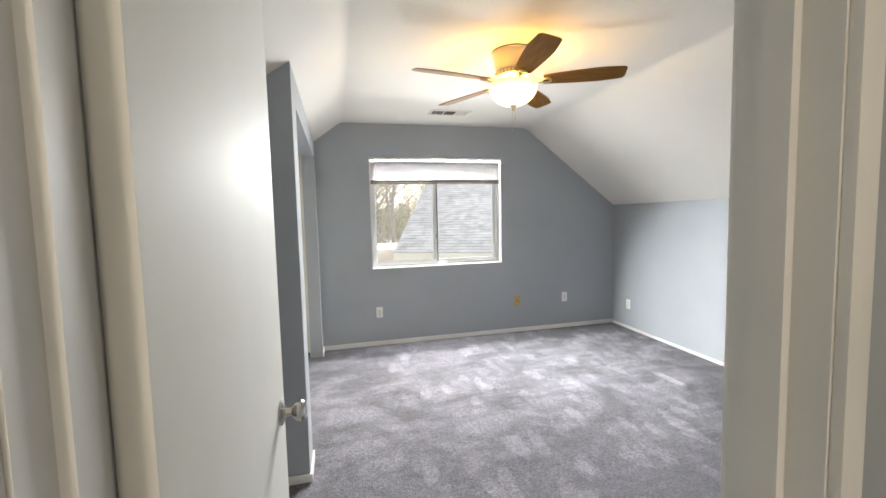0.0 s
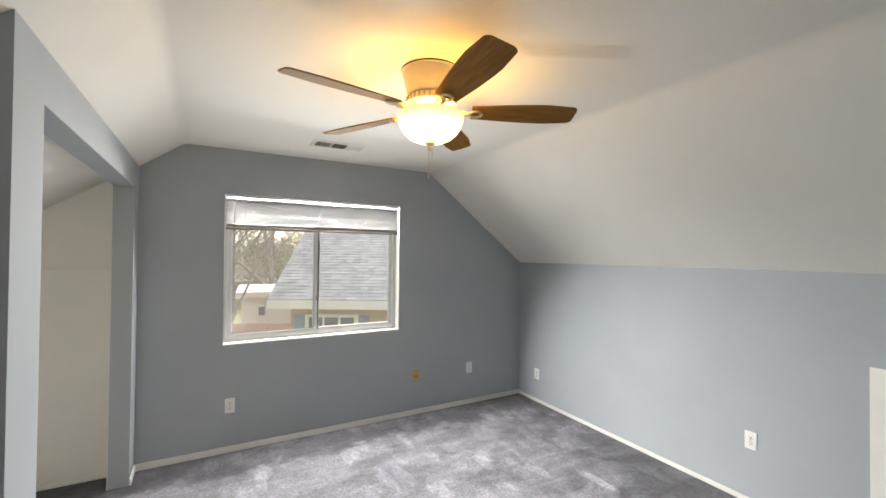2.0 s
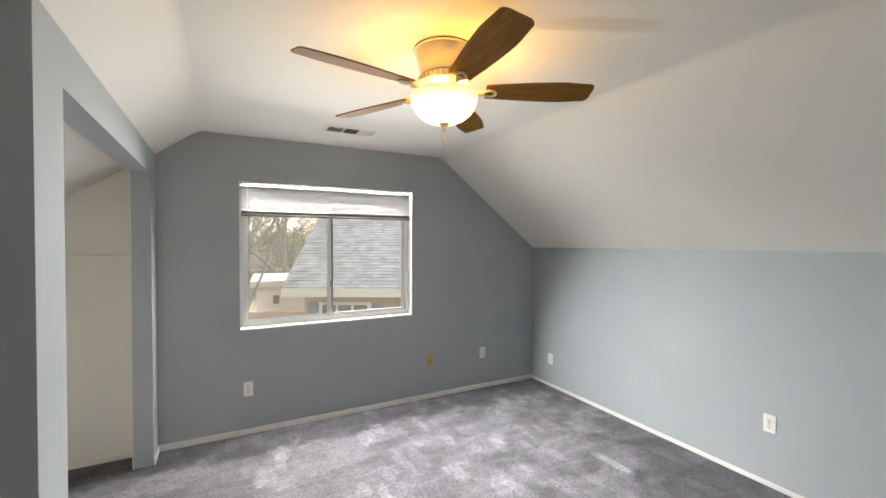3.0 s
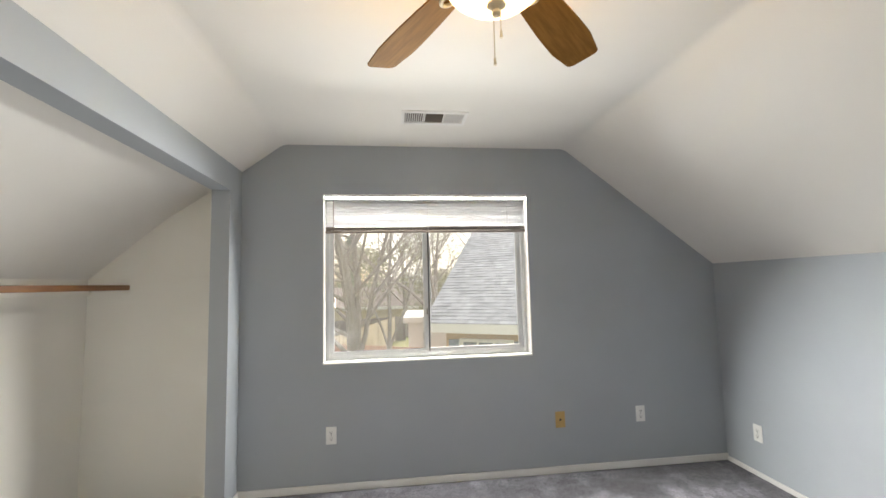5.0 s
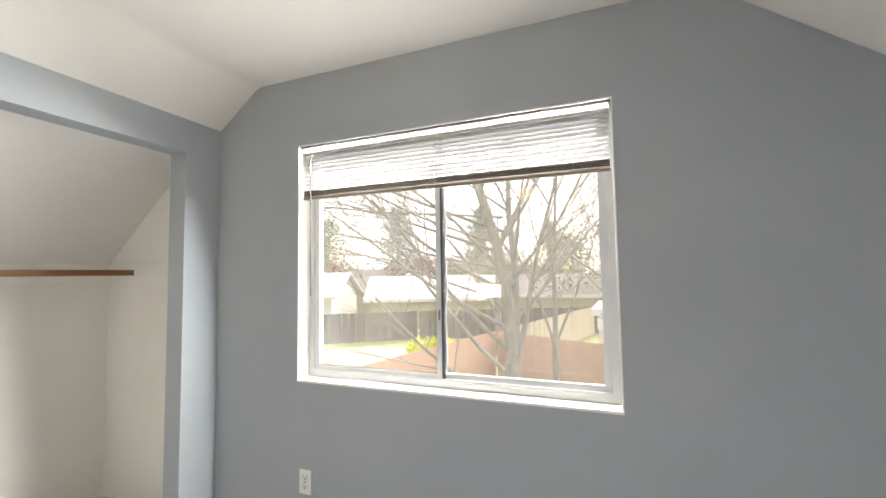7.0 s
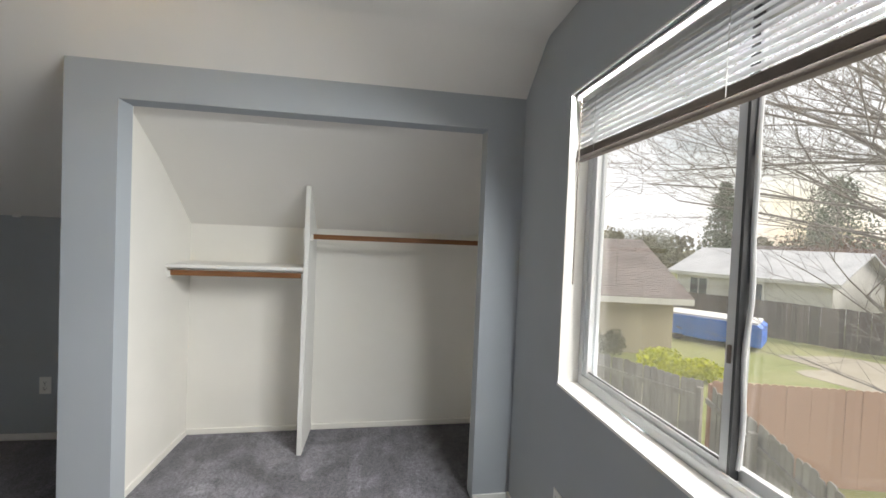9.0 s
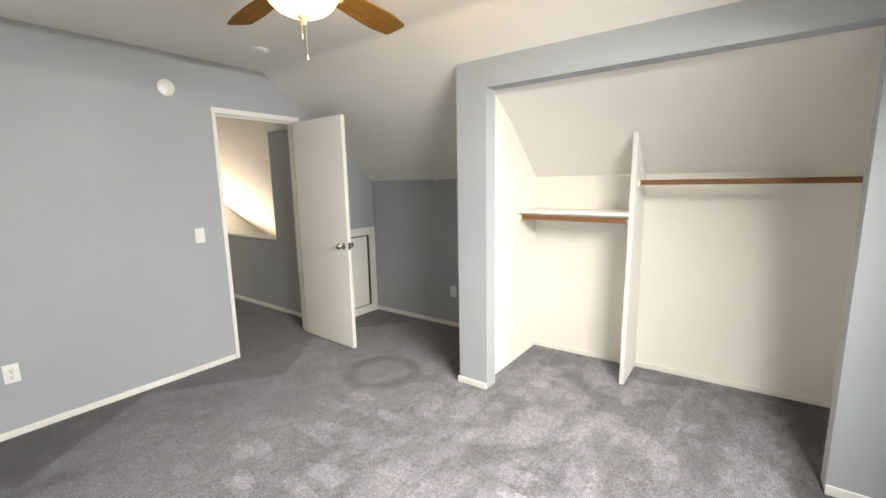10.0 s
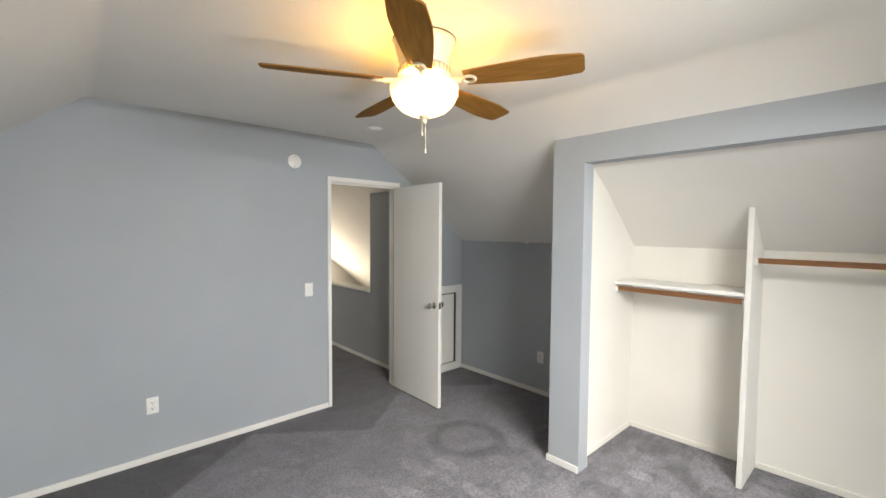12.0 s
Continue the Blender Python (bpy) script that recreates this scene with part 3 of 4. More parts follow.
def ring(name, x0, x1, z0, z1, y0, y1, w, material, parent, wb=None):
    """A rectangular frame of four bars in one mesh."""
    wb = wb or w
    bm = bmesh.new()
    for d in ((x0, x0 + w, z0, z1), (x1 - w, x1, z0, z1), (x0 + w, x1 - w, z0, z0 + wb), (x0 + w, x1 - w, z1 - w, z1)):
        box(bm, d[0] - O[0], d[1] - O[0], y0 - O[1], y1 - O[1], d[2] - O[2], d[3] - O[2], bevel=0.003)
    return part(name, bm, material, parent)


ring("window_frame", WX0 + 0.006, WX1 - 0.006, WZ0 + 0.006, WZ1 - 0.006, 0.085, 0.15, 0.028, VINYL, win)
ring("window_frame", WX0 + 0.034, WX1 - 0.034, WZ0 + 0.034, WZ1 - 0.034, 0.135, 0.149, 0.012, VINYL, win)
s1 = ring("sash", WX0 + 0.03, 1.305, WZ0 + 0.03, WZ1 - 0.034, 0.092, 0.113, 0.034, VINYL, win)
part("pane", at(WX0 + 0.062, 1.273, 0.100, 0.104, WZ0 + 0.062, WZ1 - 0.066), GLASS, s1)
s2 = ring("sash", 1.262, WX1 - 0.03, WZ0 + 0.03, WZ1 - 0.034, 0.117, 0.138, 0.034, VINYL, win)
part("pane", at(1.294, WX1 - 0.062, 0.126, 0.130, WZ0 + 0.062, WZ1 - 0.066), GLASS, s2)
part("seal", at(1.297, 1.3055, 0.0905, 0.1145, WZ0 + 0.034, WZ1 - 0.04), DARKSEAL, s1, "dark weather strip")
part("seal", at(WX0 + 0.062, 1.273, 0.0975, 0.1075, WZ0 + 0.0625, WZ0 + 0.0665), DARKSEAL, s1)
bm = bmesh.new()
prev = None
for i in range(25):
    z = 0.06 + (WZ1 - WZ0 - 0.13) * i / 24
    p = (0.006 + 0.011 * math.sin(i / 24 * math.pi) * (0.6 + 0.4 * math.sin(i * 0.9)), 0.012 + 0.004 * math.sin(i * 0.7), z)
    if prev:
        tube(bm, prev, p, 0.006, 0.006, 8)
    prev = p
part("loose_glazing_strip", bm, VINYL, s2, "white glazing strip that bulges loose from the sash")
part("track", at(WX0 + 0.034, WX1 - 0.034, 0.0855, 0.0905, WZ0 + 0.034, WZ0 + 0.046), VINYL, win)
part("latch", at(1.283, 1.291, 0.085, 0.092, 1.20, 1.245, bevel=0.003), TAUPE, s1, "small dark sash latch")
for ob in win.children_recursive:
    if ob.name.startswith("pane"):
        ob.visible_shadow = False

# ---- raised blind ----
blind = thing("window_blind", "white slatted blind drawn up in the window's top", "blind", m=pose(1.3, 0.04, 2.07))
OB = (1.3, 0.04, 2.07)
part("headrail", at(0.562, 2.038, 0.018, 0.058, 2.043, 2.073, OB, 0.003), BLIND, blind)
bm = bmesh.new()
box(bm, -0.735, 0.735, -0.0125, 0.0125, -0.0006, 0.0006)
slat = bpy.data.meshes.new("slat")
bm.to_mesh(slat)
bm.free()
slat.materials.append(SLAT)
for i in range(9):
    share("slat", slat, blind, pose(0, 0, -0.042 - i * 0.0205, 58 + 2.0 * math.sin(i * 2.1), 0, 0.06 * math.sin(i * 1.3)))
# the stacked slats take the rail's taupe, darker than the hanging ones
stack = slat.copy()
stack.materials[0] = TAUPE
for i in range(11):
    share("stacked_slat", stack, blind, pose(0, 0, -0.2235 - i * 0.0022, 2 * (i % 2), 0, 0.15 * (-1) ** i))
# solid dark strip that paints the shade in the gap above the headrail
part("top_gap_shade", at(0.556, 2.044, 0.004, 0.03, 2.0735, 2.0795, OB), DARKSEAL, blind, "dark strip for the shade over the headrail")
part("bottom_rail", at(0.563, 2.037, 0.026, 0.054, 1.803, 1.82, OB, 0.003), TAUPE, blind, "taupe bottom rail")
for x in (0.70, 1.30, 1.90):
    bm = bmesh.new()
    tube(bm, (x - 1.3, -0.013, -0.03), (x - 1.3, -0.013, -0.25), 0.0012, 0.0012)
    tube(bm, (x - 1.3, 0.013, -0.03), (x - 1.3, 0.013, -0.25), 0.0012, 0.0012)
    part("ladder_cord", bm, BLIND, blind)
bm = bmesh.new()
tube(bm, (-0.68, -0.03, -0.01), (-0.675, -0.032, -0.76), 0.0028, 0.0028, 8)
part("wand", bm, TAUPE, blind, "thin grey-brown tilt wand")

# ---- door ----
bm = bmesh.new()
box(bm, DX0 - 0.02, DX0, YH, YS, 0, DZ + 0.02)
box(bm, DX1, DX1 + 0.02, YH, YS, 0, DZ + 0.02)
box(bm, DX0, DX1, YH, YS, DZ, DZ + 0.02)
for x0, x1 in ((DX0, DX0 + 0.012), (DX1 - 0.012, DX1)):
    box(bm, x0, x1, -4.128, -4.093, 0, DZ)
box(bm, DX0 + 0.012, DX1 - 0.012, -4.128, -4.093, DZ - 0.012, DZ)
frame_ob = tagged(part("door_frame", bm, TRIM, smooth=False), "white painted door jamb with stops", "door frame", kind="structure")
for y0, y1 in ((YS, YS + 0.014), (YH - 0.014, YH)):
    for d in ((DX0 - 0.036, DX0 - 0.003, 0, DZ + 0.004), (DX1 + 0.003, DX1 + 0.036, 0, DZ + 0.004), (DX0 - 0.036, DX1 + 0.036, DZ + 0.004, DZ + 0.046)):
        part("casing", boxed(d[0], d[1], y0, y1, d[2], d[3], bevel=0.004), TRIM, frame_ob)
part("strike_plate", boxed(DX1 - 0.0015, DX1 + 0.001, -4.088, -4.062, 0.915, 0.975), NICKEL, frame_ob)

door = thing("door_1", "open white painted flush door with nickel knobs", "door", m=pose(DX0, YS, 0.012, 0, 0, 88.5), kind="structure")
leaf = part("door_leaf", boxed(0.003, 0.714, -0.035, 0.0, 0, 2.028, bevel=0.002), DOORW, door)
for y, s in ((-0.035, -1), (0.0, 1)):
    k = [(0.0, 0.0), (0.031, 0.0), (0.031, 0.004), (0.026, 0.008), (0.012, 0.012), (0.011, 0.028), (0.018, 0.034), (0.026, 0.042), (0.0275, 0.052), (0.023, 0.060), (0.012, 0.064), (0.0, 0.065)]
    bm = turned(k, 28)
    bmesh.ops.transform(bm, matrix=pose(0.652, y, 0.93, 90 if s < 0 else -90), verts=bm.verts)
    part("knob", bm, NICKEL, door, "round brushed nickel knob")
part("latch_plate", boxed(0.7125, 0.7155, -0.031, -0.005, 0.902, 0.96), NICKEL, door)
for z in (0.2, 1.0, 1.82):
    bm = bmesh.new()
    tube(bm, (0, 0.004, z - 0.045), (0, 0.004, z + 0.045), 0.006, 0.006, 10)
    part("hinge", bm, NICKEL, door)


# ---- access panels in the knee wall and the south wall ----
def access(name, m, w, h, label, slack=0.014):
    a = thing(name, label, "access door", m=m)
    bw = 0.085
    for d in ((-w / 2, -w / 2 + bw, 0, h - bw), (w / 2 - bw, w / 2, 0, h - bw), (-w / 2, w / 2, h - bw, h), (-w / 2 + bw, w / 2 - bw, 0, bw)):
        part("frame_board", boxed(d[0], d[1], -0.018, 0, d[2], d[3], bevel=0.003), TRIM, a)
    part("panel", boxed(-w / 2 + bw + 0.008, w / 2 - bw - slack, -0.006, 0.0, bw + 0.01, h - bw - 0.014), DOORW, a)
    part("gap", boxed(-w / 2 + bw, w / 2 - bw, -0.0015, 0.0005, bw, h - bw), SLOT, a)
    return a


access("access_door", pose(-0.635, YS - 0.001, 0.0, 0, 0, 180), 0.63, 0.985, "low white attic access door beside the corner", 0.034)
access("access_door", pose(XE + 0.001, -3.23, 0.0, 0, 0, -90), 0.70, 1.03, "low white attic access door in the knee wall")


# ---- wall plates ----
def outlet():
    o = thing("outlet", "white duplex outlet on the wall", "outlet", "wall outlets")
    part("plate", boxed(-0.035, 0.035, -0.005, 0.0, -0.0575, 0.0575, bevel=0.003), PLASTIC, o)
    for z in (-0.02, 0.02):
        f = part("receptacle", boxed(-0.017, 0.017, -0.0075, -0.004, z - 0.014, z + 0.014, bevel=0.004), PLASTIC, o)
        for x, w in ((-0.007, 0.0015), (0.007, 0.0015)):
            part("slot", boxed(x - w, x + w, -0.0078, -0.007, z - 0.001, z + 0.008), SLOT, f)
        part("slot", boxed(-0.0034, 0.0034, -0.0078, -0.007, z - 0.0105, z - 0.0040), SLOT, f)
    part("screw", boxed(-0.0025, 0.0025, -0.006, -0.0048, -0.0025, 0.0025, bevel=0.001), NICKEL, o)
    return o


first = outlet()
first.matrix_basis = pose(0.607, 0, 0.410)
for m in (pose(2.862, 0, 0.424), pose(XE, -0.293, 0.336, 0, 0, -90), pose(XE, -2.316, 0.416, 0, 0, -90), pose(2.062, YS, 0.391, 0, 0, 180),
          pose(XW, -2.94, 0.372, 0, 0, 90)):
    copy_thing(first, m)


def switch(m, label):
    s = thing("light_switch", label, "switch", "light switches", m=m)
    part("plate", boxed(-0.035, 0.035, -0.005, 0.0, -0.0575, 0.0575, bevel=0.003), PLASTIC, s)
    part("toggle", boxed(-0.005, 0.005, -0.014, -0.004, -0.004, 0.012, bevel=0.002), PLASTIC, s)
    part("surround", boxed(-0.009, 0.009, -0.0062, -0.004, -0.015, 0.015, bevel=0.001), PLASTIC, s)


switch(pose(0.923, YS, 1.094, 0, 0, 180), "white toggle light switch beside the doorway")
switch(pose(HX, -4.487, 1.078, 0, 0, 90), "white toggle light switch on the hall wall")

jack = thing("phone_jack", "tan plastic phone jack plate on the wall", "wall jack", m=pose(2.236, 0, 0.418))
part("plate", boxed(-0.036, 0.036, -0.006, 0.0, -0.057, 0.057, bevel=0.003), TAN, jack)
part("socket", boxed(-0.007, 0.007, -0.0068, -0.004, -0.008, 0.006), SLOT, jack)
part("screw", boxed(-0.003, 0.003, -0.0075, -0.005, 0.036, 0.042), TAN, jack)

cover = thing("round_cover_plate", "round white blank cover plate high on the wall", "cover plate", m=pose(1.04, YS, 2.19, 90, 0, 180))
part("disc", turned([(0, 0), (0.057, 0), (0.057, 0.004), (0.052, 0.007), (0, 0.0075)], 40), PLASTIC, cover)
for s in (-1, 1):
    part("screw", turned([(0, 0.007), (0.003, 0.007), (0.003, 0.009), (0, 0.009)], 10, (0, 0.042 * s, 0)), SLOT, cover)

smoke = thing("ceiling_disc", "round white cover on the ceiling", "ceiling cover", m=pose(0.605, -3.505, ZC))
part("rim", turned([(0.045, -0.003), (0.062, -0.003), (0.066, -0.006), (0.064, 0.0), (0.045, 0.0)], 40), PLASTIC, smoke)
part("dome", turned([(0, -0.018), (0.025, -0.017), (0.04, -0.012), (0.045, -0.003), (0.045, 0), (0, 0)], 40), PLASTIC, smoke)

# ---- ceiling register ----
vent = thing("ceiling_vent", "white metal ceiling register with open dark middle", "vent", m=pose(1.30, -0.545, ZC))
vent_frame = bmesh.new()
for d in ((-0.2, 0.2, 0.07, 0.1), (-0.2, 0.2, -0.1, -0.07), (-0.2, -0.178, -0.07, 0.07), (0.178, 0.2, -0.07, 0.07), (-0.062, -0.054, -0.07, 0.07), (0.054, 0.062, -0.07, 0.07)):
    box(vent_frame, d[0], d[1], d[2], d[3], -0.007, 0.0, bevel=0.002)
part("frame", vent_frame, VENTW, vent)
part("backing", boxed(-0.178, 0.178, -0.07, 0.07, -0.0015, 0.0005), DUCT, vent, "dark duct opening")
bm = bmesh.new()
box(bm, -0.0007, 0.0007, -0.069, 0.069, -0.006, 0.006)
vs = bpy.data.meshes.new("vane")
bm.to_mesh(vs)
bm.free()
vs.materials.append(VENTW)
for s in (-1, 1):
    for i in range(9):
        share("vane", vs, vent, pose(s * (0.068 + i * 0.0128), 0, -0.005, 0, -s * 40, 0))

# ---- closet fittings ----
DXF = -0.64
bm = bmesh.new()
prism(bm, [(XW, 0), (DXF + 0.05, 0), (DXF, roof(DXF) - 0.004), (XW, roof(XW) - 0.004)], "y", -1.236, -1.208)
divider = thing("closet_divider", "white painted upright board dividing the closet", "closet divider", m=pose(0, 0, 0))
part("board", bm, SHELFW, divider, smooth=False)
bm = bmesh.new()
prism(bm, [(DXF + 0.05, 0), (DXF + 0.056, 0), (DXF + 0.006, roof(DXF + 0.006) - 0.004), (DXF, roof(DXF) - 0.004)], "y", -1.237, -1.207)
part("front_edge", bm, TRIM, divider, "white painted edge band", smooth=False)
shelf = thing("closet_shelf", "short white closet shelf on cleats", "shelf", m=pose(-0.8, -1.65, 1.23))
part("board", boxed(-0.155, 0.175, -0.41, 0.414, -0.01, 0.012, bevel=0.002), SHELFW, shelf)
part("cleat", boxed(-0.155, -0.137, -0.41, 0.414, -0.075, -0.01, bevel=0.002), SHELFW, shelf)


def closet_rod(y0, y1, x, z):
    r = thing("closet_rod", "brown stained wooden closet rail on white blocks", "closet rod", "closet rods", m=pose(x, (y0 + y1) / 2, z))
    h = (y1 - y0) / 2
    part("pole", boxed(-0.011, 0.011, -h + 0.012, h - 0.012, -0.017, 0.017, bevel=0.006), ROD, r)
    for k in (-1, 1):
        part("end_block", boxed(-0.02, 0.014, min(k * h, k * (h - 0.018)), max(k * h, k * (h - 0.018)), -0.026, 0.012, bevel=0.003), SHELFW, r, "white painted end block")


closet_rod(-2.06, -1.236, -0.655, 1.186)
closet_rod(-1.208, 0.0, -0.70, 1.446)
bm = bmesh.new()
box(bm, XW, XW + 0.016, -1.208, 0, 1.40, 1.47, bevel=0.002)
tagged(part("closet_cleat", bm, CREAM), "cream painted cleat along the closet wall", "cleat")
bm = bmesh.new()
box(bm, XW + 0.016, -0.119, -0.016, 0, 1.425, 1.50, bevel=0.002)
tagged(part("closet_cleat", bm, CREAM), "cream painted cleat along the closet wall", "cleat")

# ---- ceiling fan ----
FAN = (1.305, -2.03, ZC)
fan = thing("ceiling_fan", "cream ceiling fan with five walnut blades and lit bowl", "ceiling fan", m=pose(*FAN))
part("canopy", turned([(0, 0), (0.134, 0), (0.136, -0.006), (0.130, -0.010), (0.128, -0.035), (0.124, -0.04), (0.121, -0.062), (0.117, -0.067), (0.112, -0.095), (0.108, -0.10), (0.106, -0.115), (0, -0.115)], 48), FANCREAM, fan)
# thin dark ring between the canopy and the ceiling
part("canopy_line", turned([(0.128, 0.0), (0.1375, 0.0), (0.1385, -0.004), (0.128, -0.005)], 48), DUCT, fan, "dark line at the ceiling")
part("motor_ring", turned([(0.0, -0.115), (0.095, -0.115), (0.110, -0.122), (0.113, -0.150), (0.100, -0.160), (0.06, -0.166), (0.06, -0.19), (0, -0.19)], 48), FANCREAM, fan)
for i in range(30):
    a = 2 * math.pi * i / 30
    bm = boxed(0.1105, 0.1145, -0.0035, 0.0035, -0.148, -0.124)
    bmesh.ops.transform(bm, matrix=pose(0, 0, 0, 0, 0, math.degrees(a)), verts=bm.verts)
    part("vent_slot", bm, SLOTCREAM, fan)


def blade_outline():
    pts = []
    for i in range(13):
        s = i / 12
        x = 0.185 + 0.46 * s
        pts.append((x, 0.048 + 0.024 * math.sin(min(1.0, s * 1.25) * math.pi / 2) - 0.012 * max(0, s - 0.75) / 0.25))
    pts += [(0.655, 0.052), (0.661, 0.040)]
    return pts


for i in range(5):
    up = blade_outline()
    bm = bmesh.new()
    prism(bm, up + [(x, -y) for x, y in reversed(up)], "z", -0.003, 0.003)
    b = part("blade", bm, BLADE, fan, "walnut brown wooden blade")
    b.matrix_basis = pose(0, 0, -0.178, 0, 0, -26.5 + 72 * i) @ pose(0, 0, 0, -13, 0, 0)
    bm = bmesh.new()
    tube(bm, (0.07, 0, 0.012), (0.125, 0, -0.004), 0.013, 0.011, 10)
    tube(bm, (0.125, 0, -0.004), (0.175, 0, -0.010), 0.011, 0.012, 10)
    for j in range(16):
        a0, a1 = 2 * math.pi * j / 16, 2 * math.pi * (j + 1) / 16
        tube(bm, (0.203 + 0.028 * math.cos(a0), 0.022 * math.sin(a0), -0.009), (0.203 + 0.028 * math.cos(a1), 0.022 * math.sin(a1), -0.009), 0.006, 0.006, 8)
    part("blade_iron", bm, FANCREAM, b, "cream cast bracket")
bowl_p = [(0.148, -0.196), (0.150, -0.202), (0.147, -0.225), (0.138, -0.252), (0.121, -0.278), (0.096, -0.300), (0.066, -0.314), (0.034, -0.320), (0.0, -0.321)]
bm = turned(bowl_p + [(r * 0.96, z + 0.005) for r, z in reversed(bowl_p)], 48)
part("bowl", bm, BOWL, fan, "glowing frosted glass bowl")
part("fitter", turned([(0.0, -0.188), (0.05, -0.188), (0.055, -0.189), (0.05, -0.191), (0.0, -0.192)], 32), FANCREAM, fan)
part("stem", turned([(0, -0.19), (0.006, -0.19), (0.006, -0.325), (0, -0.325)], 12), FANCREAM, fan)
part("finial", turned([(0.0, -0.316), (0.022, -0.320), (0.024, -0.325), (0.016, -0.331), (0.010, -0.338), (0.012, -0.346), (0.007, -0.354), (0, -0.356)], 24), FANCREAM, fan)
for x, l in ((0.010, 0.39), (-0.008, 0.462)):
    bm = bmesh.new()
    tube(bm, (x, 0, -0.335), (x, 0, -l), 0.0012, 0.0012, 6)
    tube(bm, (x, 0, -l), (x, 0, -l - 0.018), 0.003, 0.004, 8)
    part("pull_chain", bm, FANCREAM, fan)

# ---- outdoors ----
G = ZFLOOR_OUT
bm = bmesh.new()
box(bm, -600, 600, -600, 600, G - 0.5, G)
tagged(part("ground", bm, GRASS, smooth=False), "patchy green and straw lawn", "lawn", kind="structure")

# bare earth in the yard behind the fence
bm = bmesh.new()
rim = []
for i in range(40):
    a = 2 * math.pi * i / 40
    wob = 1 + 0.18 * math.sin(3 * a + 1) + 0.10 * math.sin(7 * a)
    rim.append((-8.0 + 4.6 * wob * math.cos(a) * 0.82 - 2.6 * wob * math.sin(a) * 0.57, 17.4 + 4.6 * wob * math.cos(a) * 0.57 + 2.6 * wob * math.sin(a) * 0.82))
prism(bm, rim, "z", G - 0.05, G + 0.012)
tagged(part("ground_yard", bm, DIRT, smooth=False), "bare brown earth of the back yard", "bare earth", kind="structure")


def fence(name, a, b, h, material, label, width=0.14, gap=0.006, picket=False, post=2.4, jitter=0.02, proud=0.004):
    a, b = Vector((*a, G)), Vector((*b, G))
    run = (b - a).length
    f = thing(name, label, "fence", m=pose(a.x, a.y, G, 0, 0, math.degrees(math.atan2(b.y - a.y, b.x - a.x))))
    w = width / 2 - gap / 2
    bm = bmesh.new()
    top = [(-w, h - 0.03), (-w * 0.55, h), (w * 0.55, h), (w, h - 0.03)] if picket else [(-w, h), (w, h)]
    prism(bm, [(-w, 0.03)] + top + [(w, 0.03)], "y", -0.009, 0.009)
    me = bpy.data.meshes.new("board")
    bm.to_mesh(me)
    bm.free()
    me.materials.append(material)
    n = int(run / width)
    for i in range(n):
        share("board", me, f, pose(width * (i + 0.5), proud * (i % 2), random.uniform(-jitter, jitter), random.uniform(-150, 150) * proud, random.uniform(-120, 120) * proud, 0))
    for z in (0.35, h - 0.35):
        part("rail", boxed(0, run, 0.013, 0.05, z, z + 0.09), material, f)
    for i in range(int(run / post) + 1):
        part("post", boxed(i * post, i * post + 0.09, 0.05, 0.14, -0.02, h - 0.1), material, f)
    return f


fence("board_fence", (-4.45, 5.3), (-2.2, 14.6), 1.8, REDFENCE, "tall red-brown painted board fence", gap=0.0005, jitter=0.004, picket=True, proud=0.001)
fence("board_fence", (-2.15, 14.6), (3.4, 11.8), 1.8, REDFENCE, "red-brown painted board fence across the garden", gap=0.0005, jitter=0.004, picket=True, proud=0.001)
fence("picket_fence", (-0.4, 3.55), (-4.3, 5.1), 1.8, GREYFENCE, "weathered grey dog-eared board fence", picket=True)
fence("picket_fence", (-4.4, 5.1), (-8.0, 3.2), 1.8, GREYFENCE, "weathered grey dog-eared board fence at the side", picket=True)
fence("board_fence", (-2.0, 15.4), (1.2, 27.8), 1.8, TANFENCE, "pale tan board fence behind the red one", width=0.16)
fence("far_fence", (-20.5, 14.5), (-9.0, 22.0), 1.8, DARKFENCE, "dark weathered board fence behind the yard", width=0.2)
fence("far_fence", (-9.0, 22.0), (2.0, 28.0), 1.8, DARKFENCE, "dark weathered board fence farther along the yard", width=0.2)


# leafy masses: many small tilted leaf faces
def clump(bm, c, r, n, size, flat=0.8):
    for _ in range(n):
        d = Vector((random.gauss(0, 1), random.gauss(0, 1), random.gauss(0, 1))).normalized() * r * random.random() ** 0.4
        p = Vector(c) + Vector((d.x, d.y, d.z * flat))
        u = Vector((random.gauss(0, 1), random.gauss(0, 1), random.gauss(0, 1))).normalized()
        v = u.orthogonal().normalized()
        s = size * random.uniform(0.6, 1.3)
        bm.faces.new([bm.verts.new(p + q) for q in (u * s, v * s * 0.5, -u * s, -v * s * 0.5)])


def shrub(name, c, r, material, label, n=1500, size=0.06, tall=1.0):
    s = thing(name, label, "shrub", m=pose(c[0], c[1], G))
    bm = bmesh.new()
    for i in range(9):
        a = random.uniform(0, 6.28)
        clump(bm, (math.cos(a) * r * 0.55, math.sin(a) * r * 0.55, tall * r * random.uniform(0.35, 0.62)), r * 0.5, n // 9, size, 0.8 * tall)
    part("foliage", bm, material, s, smooth=False)
    bm = bmesh.new()
    for i in range(5):
        a = i * 1.26
        tube(bm, (0, 0, 0), (math.cos(a) * r * 0.4, math.sin(a) * r * 0.4, tall * r * 0.6), 0.03, 0.012)
    part("stems", bm, BARK, s)


